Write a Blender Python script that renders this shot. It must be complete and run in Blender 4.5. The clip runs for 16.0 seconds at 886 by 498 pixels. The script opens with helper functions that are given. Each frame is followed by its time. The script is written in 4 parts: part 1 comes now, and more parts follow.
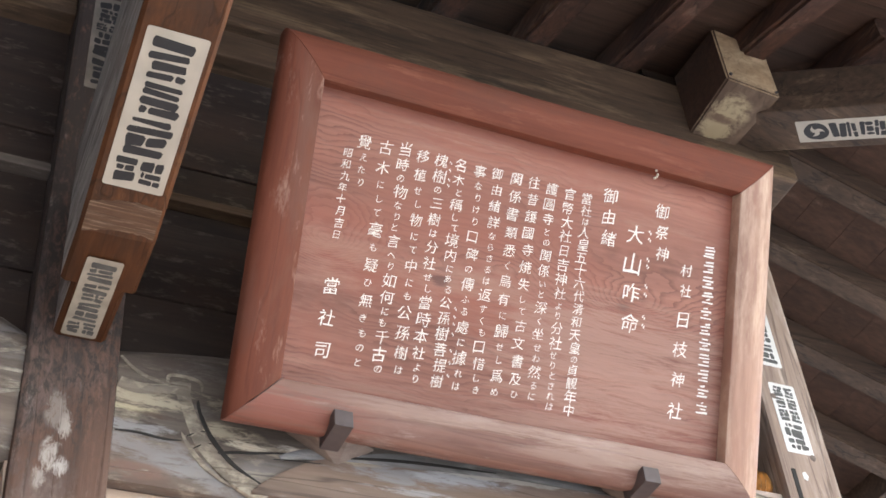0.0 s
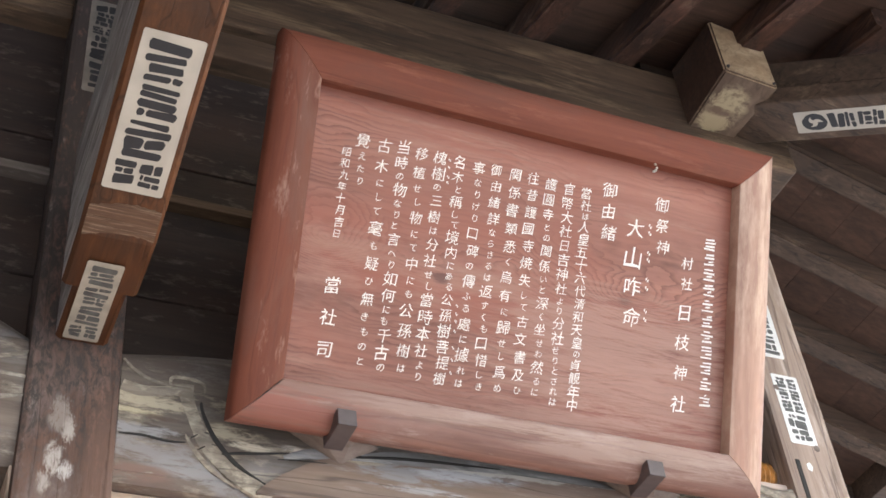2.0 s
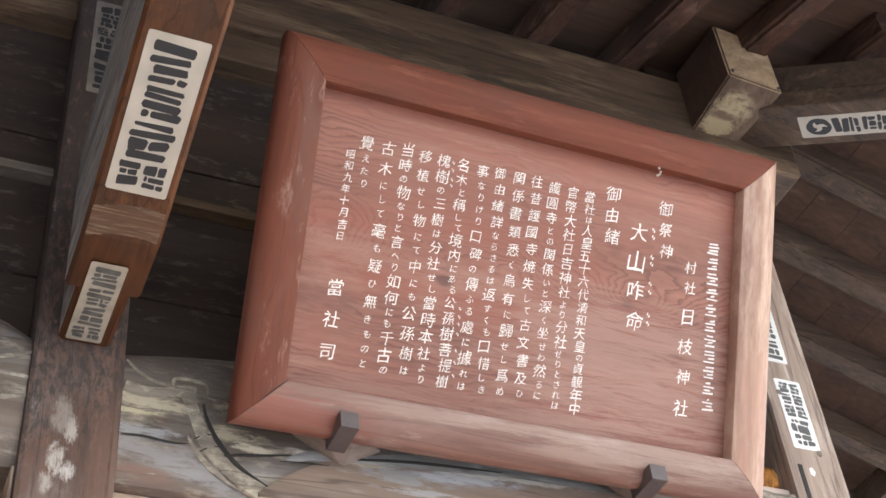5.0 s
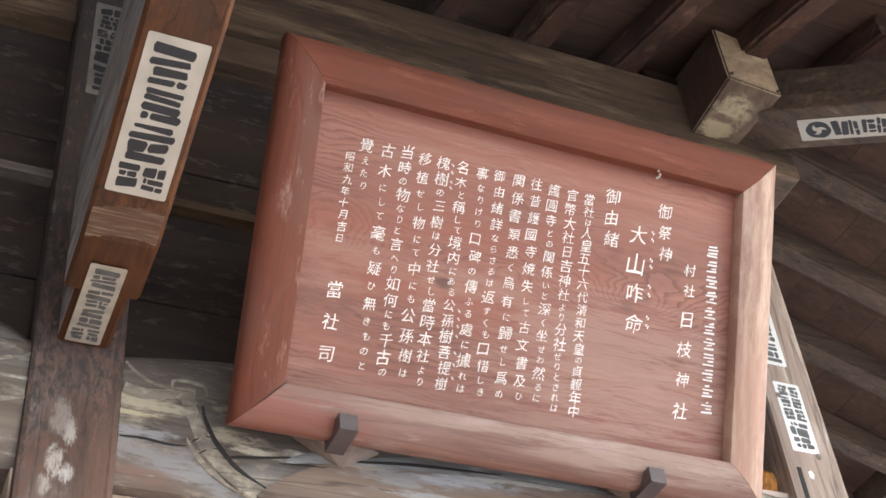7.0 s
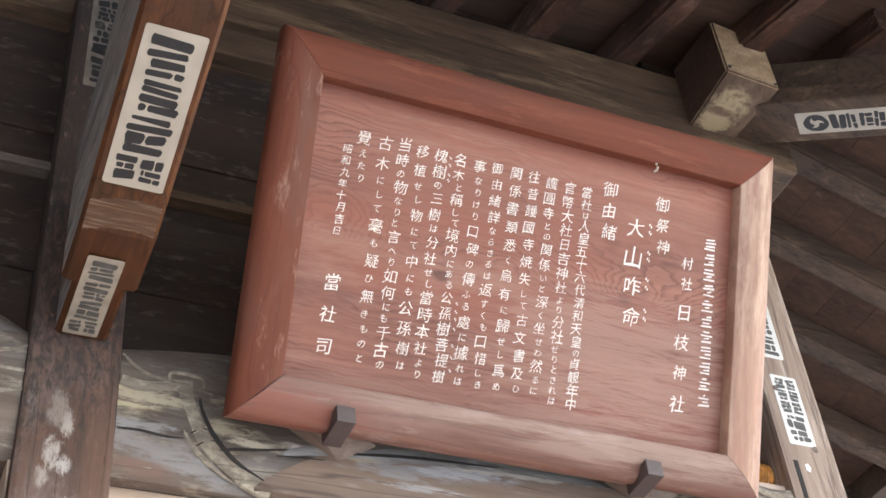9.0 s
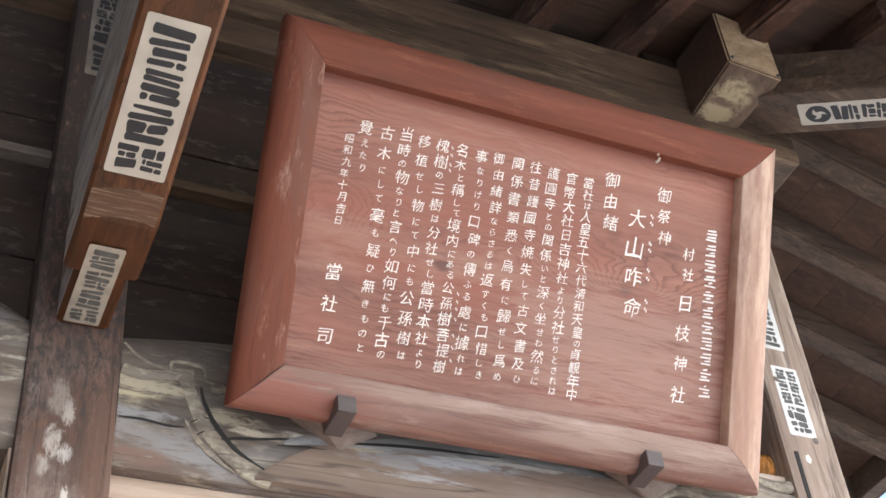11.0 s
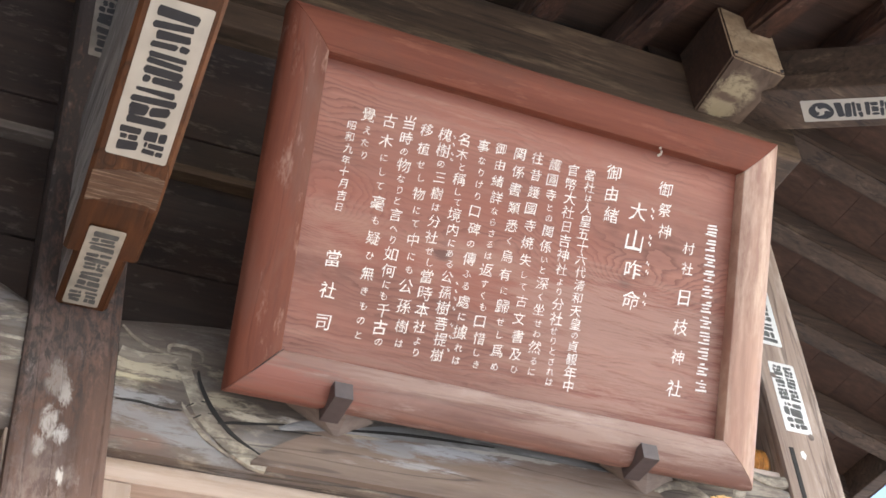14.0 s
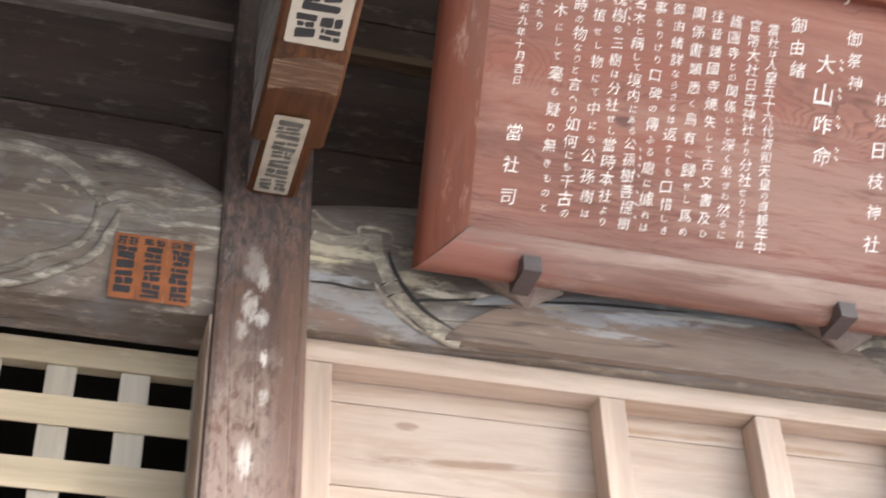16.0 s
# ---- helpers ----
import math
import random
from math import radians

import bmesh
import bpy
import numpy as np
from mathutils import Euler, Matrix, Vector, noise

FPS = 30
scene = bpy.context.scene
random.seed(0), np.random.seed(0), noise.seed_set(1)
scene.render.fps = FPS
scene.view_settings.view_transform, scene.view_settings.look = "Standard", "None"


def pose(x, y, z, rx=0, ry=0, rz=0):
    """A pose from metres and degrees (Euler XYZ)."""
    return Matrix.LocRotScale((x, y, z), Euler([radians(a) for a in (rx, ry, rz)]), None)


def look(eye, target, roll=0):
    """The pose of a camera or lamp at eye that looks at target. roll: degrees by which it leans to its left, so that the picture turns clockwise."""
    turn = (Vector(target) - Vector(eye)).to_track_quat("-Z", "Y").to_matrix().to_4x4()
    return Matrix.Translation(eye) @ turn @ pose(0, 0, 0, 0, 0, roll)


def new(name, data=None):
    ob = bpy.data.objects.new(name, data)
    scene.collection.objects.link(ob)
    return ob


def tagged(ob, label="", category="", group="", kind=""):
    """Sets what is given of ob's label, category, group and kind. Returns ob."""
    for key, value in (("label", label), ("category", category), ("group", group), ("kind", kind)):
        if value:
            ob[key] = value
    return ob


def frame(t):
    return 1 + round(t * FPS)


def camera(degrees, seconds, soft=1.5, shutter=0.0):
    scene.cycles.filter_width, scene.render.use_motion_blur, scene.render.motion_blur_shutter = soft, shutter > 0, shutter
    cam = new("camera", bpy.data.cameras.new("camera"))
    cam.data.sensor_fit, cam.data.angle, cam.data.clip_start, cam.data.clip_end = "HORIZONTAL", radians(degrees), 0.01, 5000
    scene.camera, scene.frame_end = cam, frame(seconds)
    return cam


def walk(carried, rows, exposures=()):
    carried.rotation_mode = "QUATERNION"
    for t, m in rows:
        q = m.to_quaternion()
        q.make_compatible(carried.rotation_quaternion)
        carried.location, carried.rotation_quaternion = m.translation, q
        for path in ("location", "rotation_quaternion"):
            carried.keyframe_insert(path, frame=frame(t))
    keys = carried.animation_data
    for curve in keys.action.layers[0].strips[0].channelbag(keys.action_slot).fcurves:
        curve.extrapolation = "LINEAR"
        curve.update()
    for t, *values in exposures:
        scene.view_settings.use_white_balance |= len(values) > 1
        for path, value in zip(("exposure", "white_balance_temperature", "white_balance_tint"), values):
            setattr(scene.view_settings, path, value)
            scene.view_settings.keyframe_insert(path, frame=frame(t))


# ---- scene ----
EYE, BACK = 1.55, -2.26
cam = camera(35.49, 16.0, soft=1.6, shutter=0.45)
ROWS = [
    (0.0, 132.010, 4.532, -23.642),
    (0.5, 132.054, 5.105, -23.138),
    (1.0, 132.009, 5.144, -23.135),
    (1.5, 132.027, 5.370, -23.015),
    (2.0, 131.956, 5.281, -22.943),
    (2.5, 131.951, 5.220, -23.039),
    (3.0, 131.964, 5.225, -23.020),
    (3.5, 131.908, 5.066, -23.164),
    (4.0, 131.961, 5.026, -23.087),
    (6.5, 132.124, 4.915, -23.062),
    (7.0, 132.156, 4.911, -23.127),
    (7.5, 132.274, 5.050, -23.047),
    (8.0, 132.276, 5.121, -23.043),
    (8.5, 132.001, 4.949, -23.176),
    (9.0, 131.840, 4.910, -23.266),
    (11.5, 131.075, 4.568, -23.426),
    (12.0, 130.776, 4.221, -23.678),
    (12.5, 130.743, 4.459, -23.474),
    (13.0, 130.797, 4.549, -23.416),
    (13.5, 130.818, 4.330, -23.693),
    (14.0, 130.903, 3.824, -24.149),
    (14.5, 130.684, 3.444, -23.727),
    (15.0, 129.543, 2.889, -21.678),
    (15.5, 127.694, 2.023, -19.360),
    (16.0, 126.025, 1.638, -16.167),]
walk(cam, [(t, pose(0, BACK, EYE, rx, ry, rz)) for t, rx, ry, rz in ROWS], exposures=((0.0, 1.53, 6270, 10), (16.0, 1.53, 6270, 10)))

# ---- light: an even bright sky, soft sun behind the visitor ----
world = bpy.data.worlds.new("sky")
scene.world = world
world.use_nodes = True
wn = world.node_tree.nodes
sky = wn.new("ShaderNodeTexSky")
sky.sky_type, sky.sun_disc = "NISHITA", False
sky.sun_elevation, sky.sun_rotation = radians(36), radians(126)
sky.air_density, sky.dust_density = 1.2, 2.0
wn["Background"].inputs["Strength"].default_value = 0.15
world.node_tree.links.new(sky.outputs[0], wn["Background"].inputs["Color"])
sun = new("sun", bpy.data.lights.new("sun", "SUN"))
sun.data.energy, sun.data.angle, sun.data.color = 3.6, radians(8), (1.0, 0.96, 0.91)
sun.matrix_world = look((7.5, -5.5, 8.0), (0, 0, 1.5))


# ---- materials ----
def material(name, rough=0.7, metal=0.0):
    m = bpy.data.materials.new(name)
    m.use_nodes = True
    b = m.node_tree.nodes["Principled BSDF"]
    b.inputs["Roughness"].default_value, b.inputs["Metallic"].default_value = rough, metal
    return m, m.node_tree.nodes, m.node_tree.links, b


def wood(name, dark, light, grain=(3, 60, 60), worn=None, wear=0.5, wear_size=(2, 8, 8), rough=0.75, bump=0.25, vary=0.15, stain=None, stains=0.4, stain_size=(5, 5, 5), cracks=0.0, knots=(), spots=(), spot_grain=(30, 30, 30), gloss=0.5):
    """Aged timber: grain runs along the axis whose number in grain is small; worn is the colour of bleached patches.
    spots are single stains or scuffs, or painted shade and sheen: (x, y, z, radius x, y, z, turn, colour, amount)."""
    m, n, l, b = material(name, rough)
    tc = n.new("ShaderNodeTexCoord")
    rnd = n.new("ShaderNodeObjectInfo")
    off = n.new("ShaderNodeVectorMath"); off.operation = "MULTIPLY_ADD"
    off.inputs[1].default_value = (1, 1, 1)
    mul = n.new("ShaderNodeMath"); mul.operation = "MULTIPLY"; mul.inputs[1].default_value = 7.0
    l.new(rnd.outputs["Random"], mul.inputs[0])
    l.new(tc.outputs["Object"], off.inputs[0]); l.new(mul.outputs[0], off.inputs[2])

    def noise_at(scale, detail, rough_, distort=0.0):
        mp = n.new("ShaderNodeMapping"); mp.inputs["Scale"].default_value = scale
        l.new(off.outputs[0], mp.inputs["Vector"])
        t = n.new("ShaderNodeTexNoise"); t.inputs["Scale"].default_value = 1.0
        t.inputs["Detail"].default_value, t.inputs["Roughness"].default_value = detail, rough_
        t.inputs["Distortion"].default_value = distort
        l.new(mp.outputs[0], t.inputs["Vector"])
        return t

    def ramp(src, lo, hi, c0, c1):
        r = n.new("ShaderNodeValToRGB")
        r.color_ramp.elements[0].position, r.color_ramp.elements[1].position = lo, hi
        r.color_ramp.elements[0].color, r.color_ramp.elements[1].color = (*c0, 1), (*c1, 1)
        l.new(src, r.inputs[0])
        return r.outputs[0]

    fine = noise_at(grain, 8, 0.65, 0.3)
    colour = ramp(fine.outputs[0], 0.3, 0.7, dark, light)
    height = fine.outputs[0]
    broad = noise_at([g * 0.12 for g in grain], 3, 0.5)
    tone = ramp(broad.outputs[0], 0.3, 0.7, (1 - vary * 2,) * 3, (1 + vary,) * 3)
    mx = n.new("ShaderNodeMix"); mx.data_type, mx.blend_type = "RGBA", "MULTIPLY"
    mx.inputs[0].default_value = 1.0
    l.new(colour, mx.inputs[6]); l.new(tone, mx.inputs[7])
    colour = mx.outputs[2]
    if knots:
        # growth rings that bend round knots at (x, up the plaque)
        dot = n.new("ShaderNodeVectorMath"); dot.operation = "DOT_PRODUCT"; dot.inputs[1].default_value = (0, -0.481, 0.8767)
        l.new(tc.outputs["Object"], dot.inputs[0])
        sep = n.new("ShaderNodeSeparateXYZ"); l.new(tc.outputs["Object"], sep.inputs[0])
        cmb = n.new("ShaderNodeCombineXYZ"); l.new(sep.outputs[0], cmb.inputs[0]); l.new(dot.outputs["Value"], cmb.inputs[1])
        warp = n.new("ShaderNodeTexNoise"); warp.inputs["Scale"].default_value, warp.inputs["Detail"].default_value = 1.0, 4.0
        wm = n.new("ShaderNodeMapping"); wm.inputs["Scale"].default_value = (5, 14, 1)
        l.new(cmb.outputs[0], wm.inputs[0]); l.new(wm.outputs[0], warp.inputs[0])
        field = n.new("ShaderNodeMath"); field.operation = "MULTIPLY_ADD"; field.inputs[1].default_value = 0.085
        l.new(warp.outputs[0], field.inputs[0]); l.new(dot.outputs["Value"], field.inputs[2])
        total, near = field.outputs[0], None
        for kx, kv, rx, rv, lift in knots:
            mp = n.new("ShaderNodeMapping"); mp.vector_type = "TEXTURE"
            mp.inputs["Location"].default_value, mp.inputs["Scale"].default_value = (kx, kv, 0), (rx, rv, 1)
            l.new(cmb.outputs[0], mp.inputs[0])
            g = n.new("ShaderNodeTexGradient"); g.gradient_type = "SPHERICAL"; l.new(mp.outputs[0], g.inputs[0])
            ad = n.new("ShaderNodeMath"); ad.operation = "MULTIPLY_ADD"; ad.inputs[1].default_value = lift
            l.new(g.outputs["Fac"], ad.inputs[0]); l.new(total, ad.inputs[2]); total = ad.outputs[0]
            mo = n.new("ShaderNodeMath"); mo.operation = "MAXIMUM"; mo.use_clamp = True; mo.inputs[1].default_value = 0.0
            l.new(g.outputs["Fac"], mo.inputs[0])
            if near is not None:
                l.new(near, mo.inputs[1])
            near = mo.outputs[0]
        mm = n.new("ShaderNodeMath"); mm.operation = "MULTIPLY"; mm.inputs[1].default_value = 80.0
        l.new(total, mm.inputs[0])
        fr = n.new("ShaderNodeMath"); fr.operation = "FRACT"; l.new(mm.outputs[0], fr.inputs[0])
        line = ramp(fr.outputs[0], 0.5, 0.97, (1.03, 1.03, 1.03), (0.6, 0.53, 0.51))
        fade = noise_at((3, 7, 7), 2, 0.5)
        fr2 = ramp(fade.outputs[0], 0.4, 0.62, (0.12,) * 3, (1.0,) * 3)
        strong = n.new("ShaderNodeMath"); strong.operation = "MULTIPLY_ADD"; strong.use_clamp = True; strong.inputs[1].default_value = 1.6
        l.new(near, strong.inputs[0]); l.new(fr2, strong.inputs[2])
        m2 = n.new("ShaderNodeMix"); m2.data_type, m2.blend_type = "RGBA", "MULTIPLY"
        l.new(strong.outputs[0], m2.inputs[0]); l.new(colour, m2.inputs[6]); l.new(line, m2.inputs[7]); colour = m2.outputs[2]
    if stain:
        w = noise_at(stain_size, 6, 0.65, 0.4)
        mask = ramp(w.outputs[0], 1 - stains - 0.1, 1 - stains + 0.16, (0, 0, 0), (0.85,) * 3)
        m4 = n.new("ShaderNodeMix"); m4.data_type = "RGBA"
        l.new(mask, m4.inputs[0]); l.new(colour, m4.inputs[6]); m4.inputs[7].default_value = (*stain, 1)
        colour = m4.outputs[2]
    if worn:
        w = noise_at(wear_size, 8, 0.72, 0.15)
        mask = ramp(w.outputs[0], 1 - wear - 0.08, 1 - wear + 0.1, (0, 0, 0), (1, 1, 1))
        m3 = n.new("ShaderNodeMix"); m3.data_type = "RGBA"
        l.new(mask, m3.inputs[0]); l.new(colour, m3.inputs[6]); m3.inputs[7].default_value = (*worn, 1)
        colour = m3.outputs[2]
    if cracks:
        ck = noise_at([g * 0.2 for g in grain], 3, 0.55, 0.2)
        sub = n.new("ShaderNodeMath"); sub.operation = "SUBTRACT"; sub.inputs[1].default_value = 0.5
        l.new(ck.outputs[0], sub.inputs[0])
        ab = n.new("ShaderNodeMath"); ab.operation = "ABSOLUTE"; l.new(sub.outputs[0], ab.inputs[0])
        slit = ramp(ab.outputs[0], 0.002, 0.014, (0.12, 0.1, 0.09), (1, 1, 1))
        m5 = n.new("ShaderNodeMix"); m5.data_type, m5.blend_type = "RGBA", "MULTIPLY"; m5.inputs[0].default_value = cracks
        l.new(colour, m5.inputs[6]); l.new(slit, m5.inputs[7]); colour = m5.outputs[2]
        hm = n.new("ShaderNodeMath"); hm.operation = "MULTIPLY"; l.new(slit, hm.inputs[0]); l.new(fine.outputs[0], hm.inputs[1])
        height = hm.outputs[0]
    if spots:
        ragged = noise_at(spot_grain, 9, 0.75, 0.4)
        for sx, sy, sz, rx, ry, rz, turn, tint, amount in spots:
            mp = n.new("ShaderNodeMapping"); mp.vector_type = "TEXTURE"
            mp.inputs["Location"].default_value, mp.inputs["Scale"].default_value = (sx, sy, sz), (rx, ry, rz)
            mp.inputs["Rotation"].default_value = (0, radians(turn), 0)
            l.new(tc.outputs["Object"], mp.inputs[0])
            g = n.new("ShaderNodeTexGradient"); g.gradient_type = "SPHERICAL"; l.new(mp.outputs[0], g.inputs[0])
            ad = n.new("ShaderNodeMath"); ad.operation = "MULTIPLY_ADD"; ad.inputs[1].default_value = 1.25
            quarter = n.new("ShaderNodeMath"); quarter.operation = "MULTIPLY"; quarter.inputs[1].default_value = 0.25
            l.new(g.outputs["Fac"], quarter.inputs[0])
            l.new(ragged.outputs[0], ad.inputs[0]); l.new(quarter.outputs[0], ad.inputs[2])
            mask = ramp(ad.outputs[0], 0.63, 0.8, (0, 0, 0), (amount,) * 3)
            edge = n.new("ShaderNodeMath"); edge.operation = "MULTIPLY"; edge.use_clamp = True
            fall = n.new("ShaderNodeMath"); fall.operation = "MULTIPLY"; fall.use_clamp = True; fall.inputs[1].default_value = 3.0
            l.new(g.outputs["Fac"], fall.inputs[0]); l.new(fall.outputs[0], edge.inputs[0]); l.new(mask, edge.inputs[1])
            m6 = n.new("ShaderNodeMix"); m6.data_type = "RGBA"
            l.new(edge.outputs[0], m6.inputs[0]); l.new(colour, m6.inputs[6]); m6.inputs[7].default_value = (*tint, 1)
            colour = m6.outputs[2]
    l.new(colour, b.inputs["Base Color"])
    bp = n.new("ShaderNodeBump"); bp.inputs["Strength"].default_value, bp.inputs["Distance"].default_value = bump, 0.004
    l.new(height, bp.inputs["Height"]); l.new(bp.outputs[0], b.inputs["Normal"])
    rr = n.new("ShaderNodeMapRange"); rr.inputs[3].default_value, rr.inputs[4].default_value = rough - 0.1, min(1, rough + 0.15)
    l.new(fine.outputs[0], rr.inputs[0]); l.new(rr.outputs[0], b.inputs["Roughness"])
    b.inputs["Specular IOR Level"].default_value = gloss
    return m


def plain(name, colour, rough=0.6, metal=0.0, speck=0.15, size=40):
    m, n, l, b = material(name, rough, metal)
    tc = n.new("ShaderNodeTexCoord")
    t = n.new("ShaderNodeTexNoise"); t.inputs["Scale"].default_value, t.inputs["Detail"].default_value = size, 6
    l.new(tc.outputs["Object"], t.inputs["Vector"])
    r = n.new("ShaderNodeValToRGB")
    r.color_ramp.elements[0].position, r.color_ramp.elements[1].position = 0.3, 0.7
    r.color_ramp.elements[0].color = (*[c * (1 - speck) for c in colour], 1)
    r.color_ramp.elements[1].color = (*[min(1, c * (1 + speck)) for c in colour], 1)
    l.new(t.outputs[0], r.inputs[0]); l.new(r.outputs[0], b.inputs["Base Color"])
    return m


X_GRAIN, Y_GRAIN, Z_GRAIN = (3, 60, 60), (60, 3, 60), (60, 60, 3)
CREAM, BLUE = (0.44, 0.385, 0.285), (0.285, 0.28, 0.285)
POST = wood("post_wood", (0.085, 0.045, 0.032), (0.17, 0.098, 0.073), Z_GRAIN, (0.42, 0.385, 0.355), 0.35, (15, 15, 6), bump=0.35, stain=(0.15, 0.12, 0.115), stains=0.42, stain_size=(9, 9, 4), cracks=0.35, vary=0.3, spot_grain=(60, 60, 24), spots=(
    # the eaves' shade over the upper post, painted into the wood
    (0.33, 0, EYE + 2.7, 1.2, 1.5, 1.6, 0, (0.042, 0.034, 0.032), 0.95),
    # paler foot: wear and brighter light in one tint
    (0.3, 0, EYE + 0.95, 0.13, 1, 0.62, 0, (0.27, 0.2, 0.17), 0.7), (0.4, 0, EYE + 1.25, 0.06, 1, 0.5, 0, (0.15, 0.085, 0.062), 0.7),
    (0.329, 0, EYE + 1.56, 0.016, 1, 0.05, 4, (0.46, 0.42, 0.385), 0.8), (0.304, 0, EYE + 1.498, 0.02, 1, 0.05, 0, (0.46, 0.42, 0.39), 0.85),
    (0.292, 0, EYE + 1.45, 0.016, 1, 0.035, 0, (0.4, 0.36, 0.33), 0.8), (0.328, 0, EYE + 1.474, 0.018, 1, 0.03, 10, (0.5, 0.47, 0.45), 0.9),
    (0.34, 0, EYE + 1.3, 0.012, 1, 0.025, 0, (0.46, 0.42, 0.385), 0.8), (0.336, 0, EYE + 1.385, 0.008, 1, 0.03, 0, (0.58, 0.54, 0.5), 1),
    (0.311, 0, EYE + 1.169, 0.02, 1, 0.05, 0, (0.5, 0.45, 0.41), 0.85), (0.31, 0, EYE + 1.6, 0.03, 1, 0.06, 0, (0.3, 0.26, 0.235), 0.7)))
# post timber with the stronger light on the right put into its paler tone
POST_PALE = wood("pale_post_wood", (0.29, 0.205, 0.16), (0.47, 0.36, 0.29), Z_GRAIN, (0.56, 0.465, 0.395), 0.42, (16, 16, 2.5), bump=0.35, stain=(0.2, 0.14, 0.11), stains=0.36, stain_size=(12, 12, 3), cracks=0.5)
BEAM = wood("weathered_beam_wood", (0.115, 0.088, 0.072), (0.2, 0.165, 0.14), (4, 60, 60), (0.42, 0.385, 0.32), 0.385, (9, 26, 26), bump=0.6, stain=(0.22, 0.22, 0.23), stains=0.42, stain_size=(6, 11, 11), cracks=0.45, vary=0.25)
STREAKED_BEAM = wood("streaked_beam_wood", (0.13, 0.103, 0.085), (0.26, 0.215, 0.18), (4, 60, 60), (0.43, 0.38, 0.295), 0.4, (7, 20, 26), bump=0.6, stain=(0.24, 0.235, 0.24), stains=0.42, stain_size=(4, 11, 11), cracks=0.5, vary=0.25, spot_grain=(16, 60, 60), spots=(
    (0.5, 0, EYE + 1.775, 0.3, 1, 0.06, 0, (0.1, 0.078, 0.068), 0.85),
    (0.49, 0, EYE + 1.535, 0.16, 1, 0.09, 0, (0.15, 0.105, 0.085), 0.85),
    (0.48, 0, EYE + 1.668, 0.11, 1, 0.03, 6, CREAM, 0.95), (0.45, 0, EYE + 1.64, 0.08, 1, 0.012, 4, (0.5, 0.44, 0.3), 0.9),
    (0.5, 0, EYE + 1.632, 0.06, 1, 0.009, 2, (0.1, 0.07, 0.055), 0.9),
    (0.46, 0, EYE + 1.6, 0.12, 1, 0.018, 0, BLUE, 0.9), (0.5, 0, EYE + 1.55, 0.15, 1, 0.05, 12, BLUE, 0.7),
    (0.6, 0, EYE + 1.515, 0.12, 1, 0.03, 16, BLUE, 0.65), (0.46, 0, EYE + 1.505, 0.09, 1, 0.022, 0, (0.2, 0.125, 0.1), 0.85),
    (0.65, 0, EYE + 1.62, 0.085, 1, 0.026, 2, CREAM, 0.95), (0.69, 0, EYE + 1.596, 0.06, 1, 0.014, 0, (0.62, 0.56, 0.44), 0.95),
    (0.8, 0, EYE + 1.6, 0.06, 1, 0.014, 8, (0.66, 0.62, 0.55), 1)))
SCROLL = wood("grey_scroll_wood", (0.14, 0.12, 0.1), (0.26, 0.235, 0.2), X_GRAIN, (0.44, 0.405, 0.345), 0.42, (14, 26, 26), bump=0.7, stain=(0.12, 0.1, 0.085), stains=0.42, stain_size=(14, 14, 14), cracks=0.4)
CARVED = wood("bleached_carving_wood", (0.16, 0.132, 0.105), (0.31, 0.27, 0.22), X_GRAIN, (0.47, 0.42, 0.33), 0.44, (16, 30, 30), bump=0.6, stain=(0.13, 0.11, 0.095), stains=0.4, stain_size=(14, 14, 14), cracks=0.4)
PLATE = wood("wall_plate_wood", (0.065, 0.04, 0.025), (0.155, 0.098, 0.059), (3, 45, 45), (0.275, 0.185, 0.108), 0.4, (2, 16, 16), bump=0.5, stain=(0.035, 0.024, 0.017), stains=0.42, stain_size=(3, 9, 9), cracks=0.4)
DARK = wood("dark_board_wood", (0.022, 0.0145, 0.012), (0.052, 0.036, 0.03), X_GRAIN, (0.15, 0.12, 0.105), 0.36, (11, 24, 30), bump=0.35, stain=(0.05, 0.028, 0.02), stains=0.45, stain_size=(3, 7, 7), vary=0.3)
RAIL = wood("lit_rail_wood", (0.12, 0.1, 0.085), (0.2, 0.17, 0.15), X_GRAIN, (0.28, 0.26, 0.24), 0.4, (9, 30, 30))
RAFTER = wood("red_brown_rafter_wood", (0.05, 0.022, 0.014), (0.15, 0.07, 0.044), Y_GRAIN, (0.25, 0.15, 0.1), 0.35, (16, 5, 16), bump=0.5, stain=(0.03, 0.017, 0.013), stains=0.45, stain_size=(6, 3, 6), cracks=0.4)
SIDE_RAFTER = wood("grey_brown_rafter_wood", (0.052, 0.032, 0.022), (0.135, 0.087, 0.058), X_GRAIN, (0.22, 0.155, 0.105), 0.36, (4, 16, 16), bump=0.5, stain=(0.045, 0.03, 0.023), stains=0.4, stain_size=(3, 7, 7), cracks=0.5)
BOARD = wood("roof_board_wood", (0.055, 0.029, 0.019), (0.125, 0.068, 0.045), X_GRAIN, (0.18, 0.115, 0.08), 0.32, (7, 14, 14), bump=0.4, stain=(0.06, 0.03, 0.02), stains=0.42, stain_size=(3, 6, 6))
HIP = wood("hip_rafter_wood", (0.052, 0.032, 0.021), (0.125, 0.08, 0.052), X_GRAIN, (0.21, 0.145, 0.09), 0.38, (7, 16, 16), bump=0.5, stain=(0.04, 0.026, 0.019), stains=0.4, stain_size=(5, 8, 8), cracks=0.4)
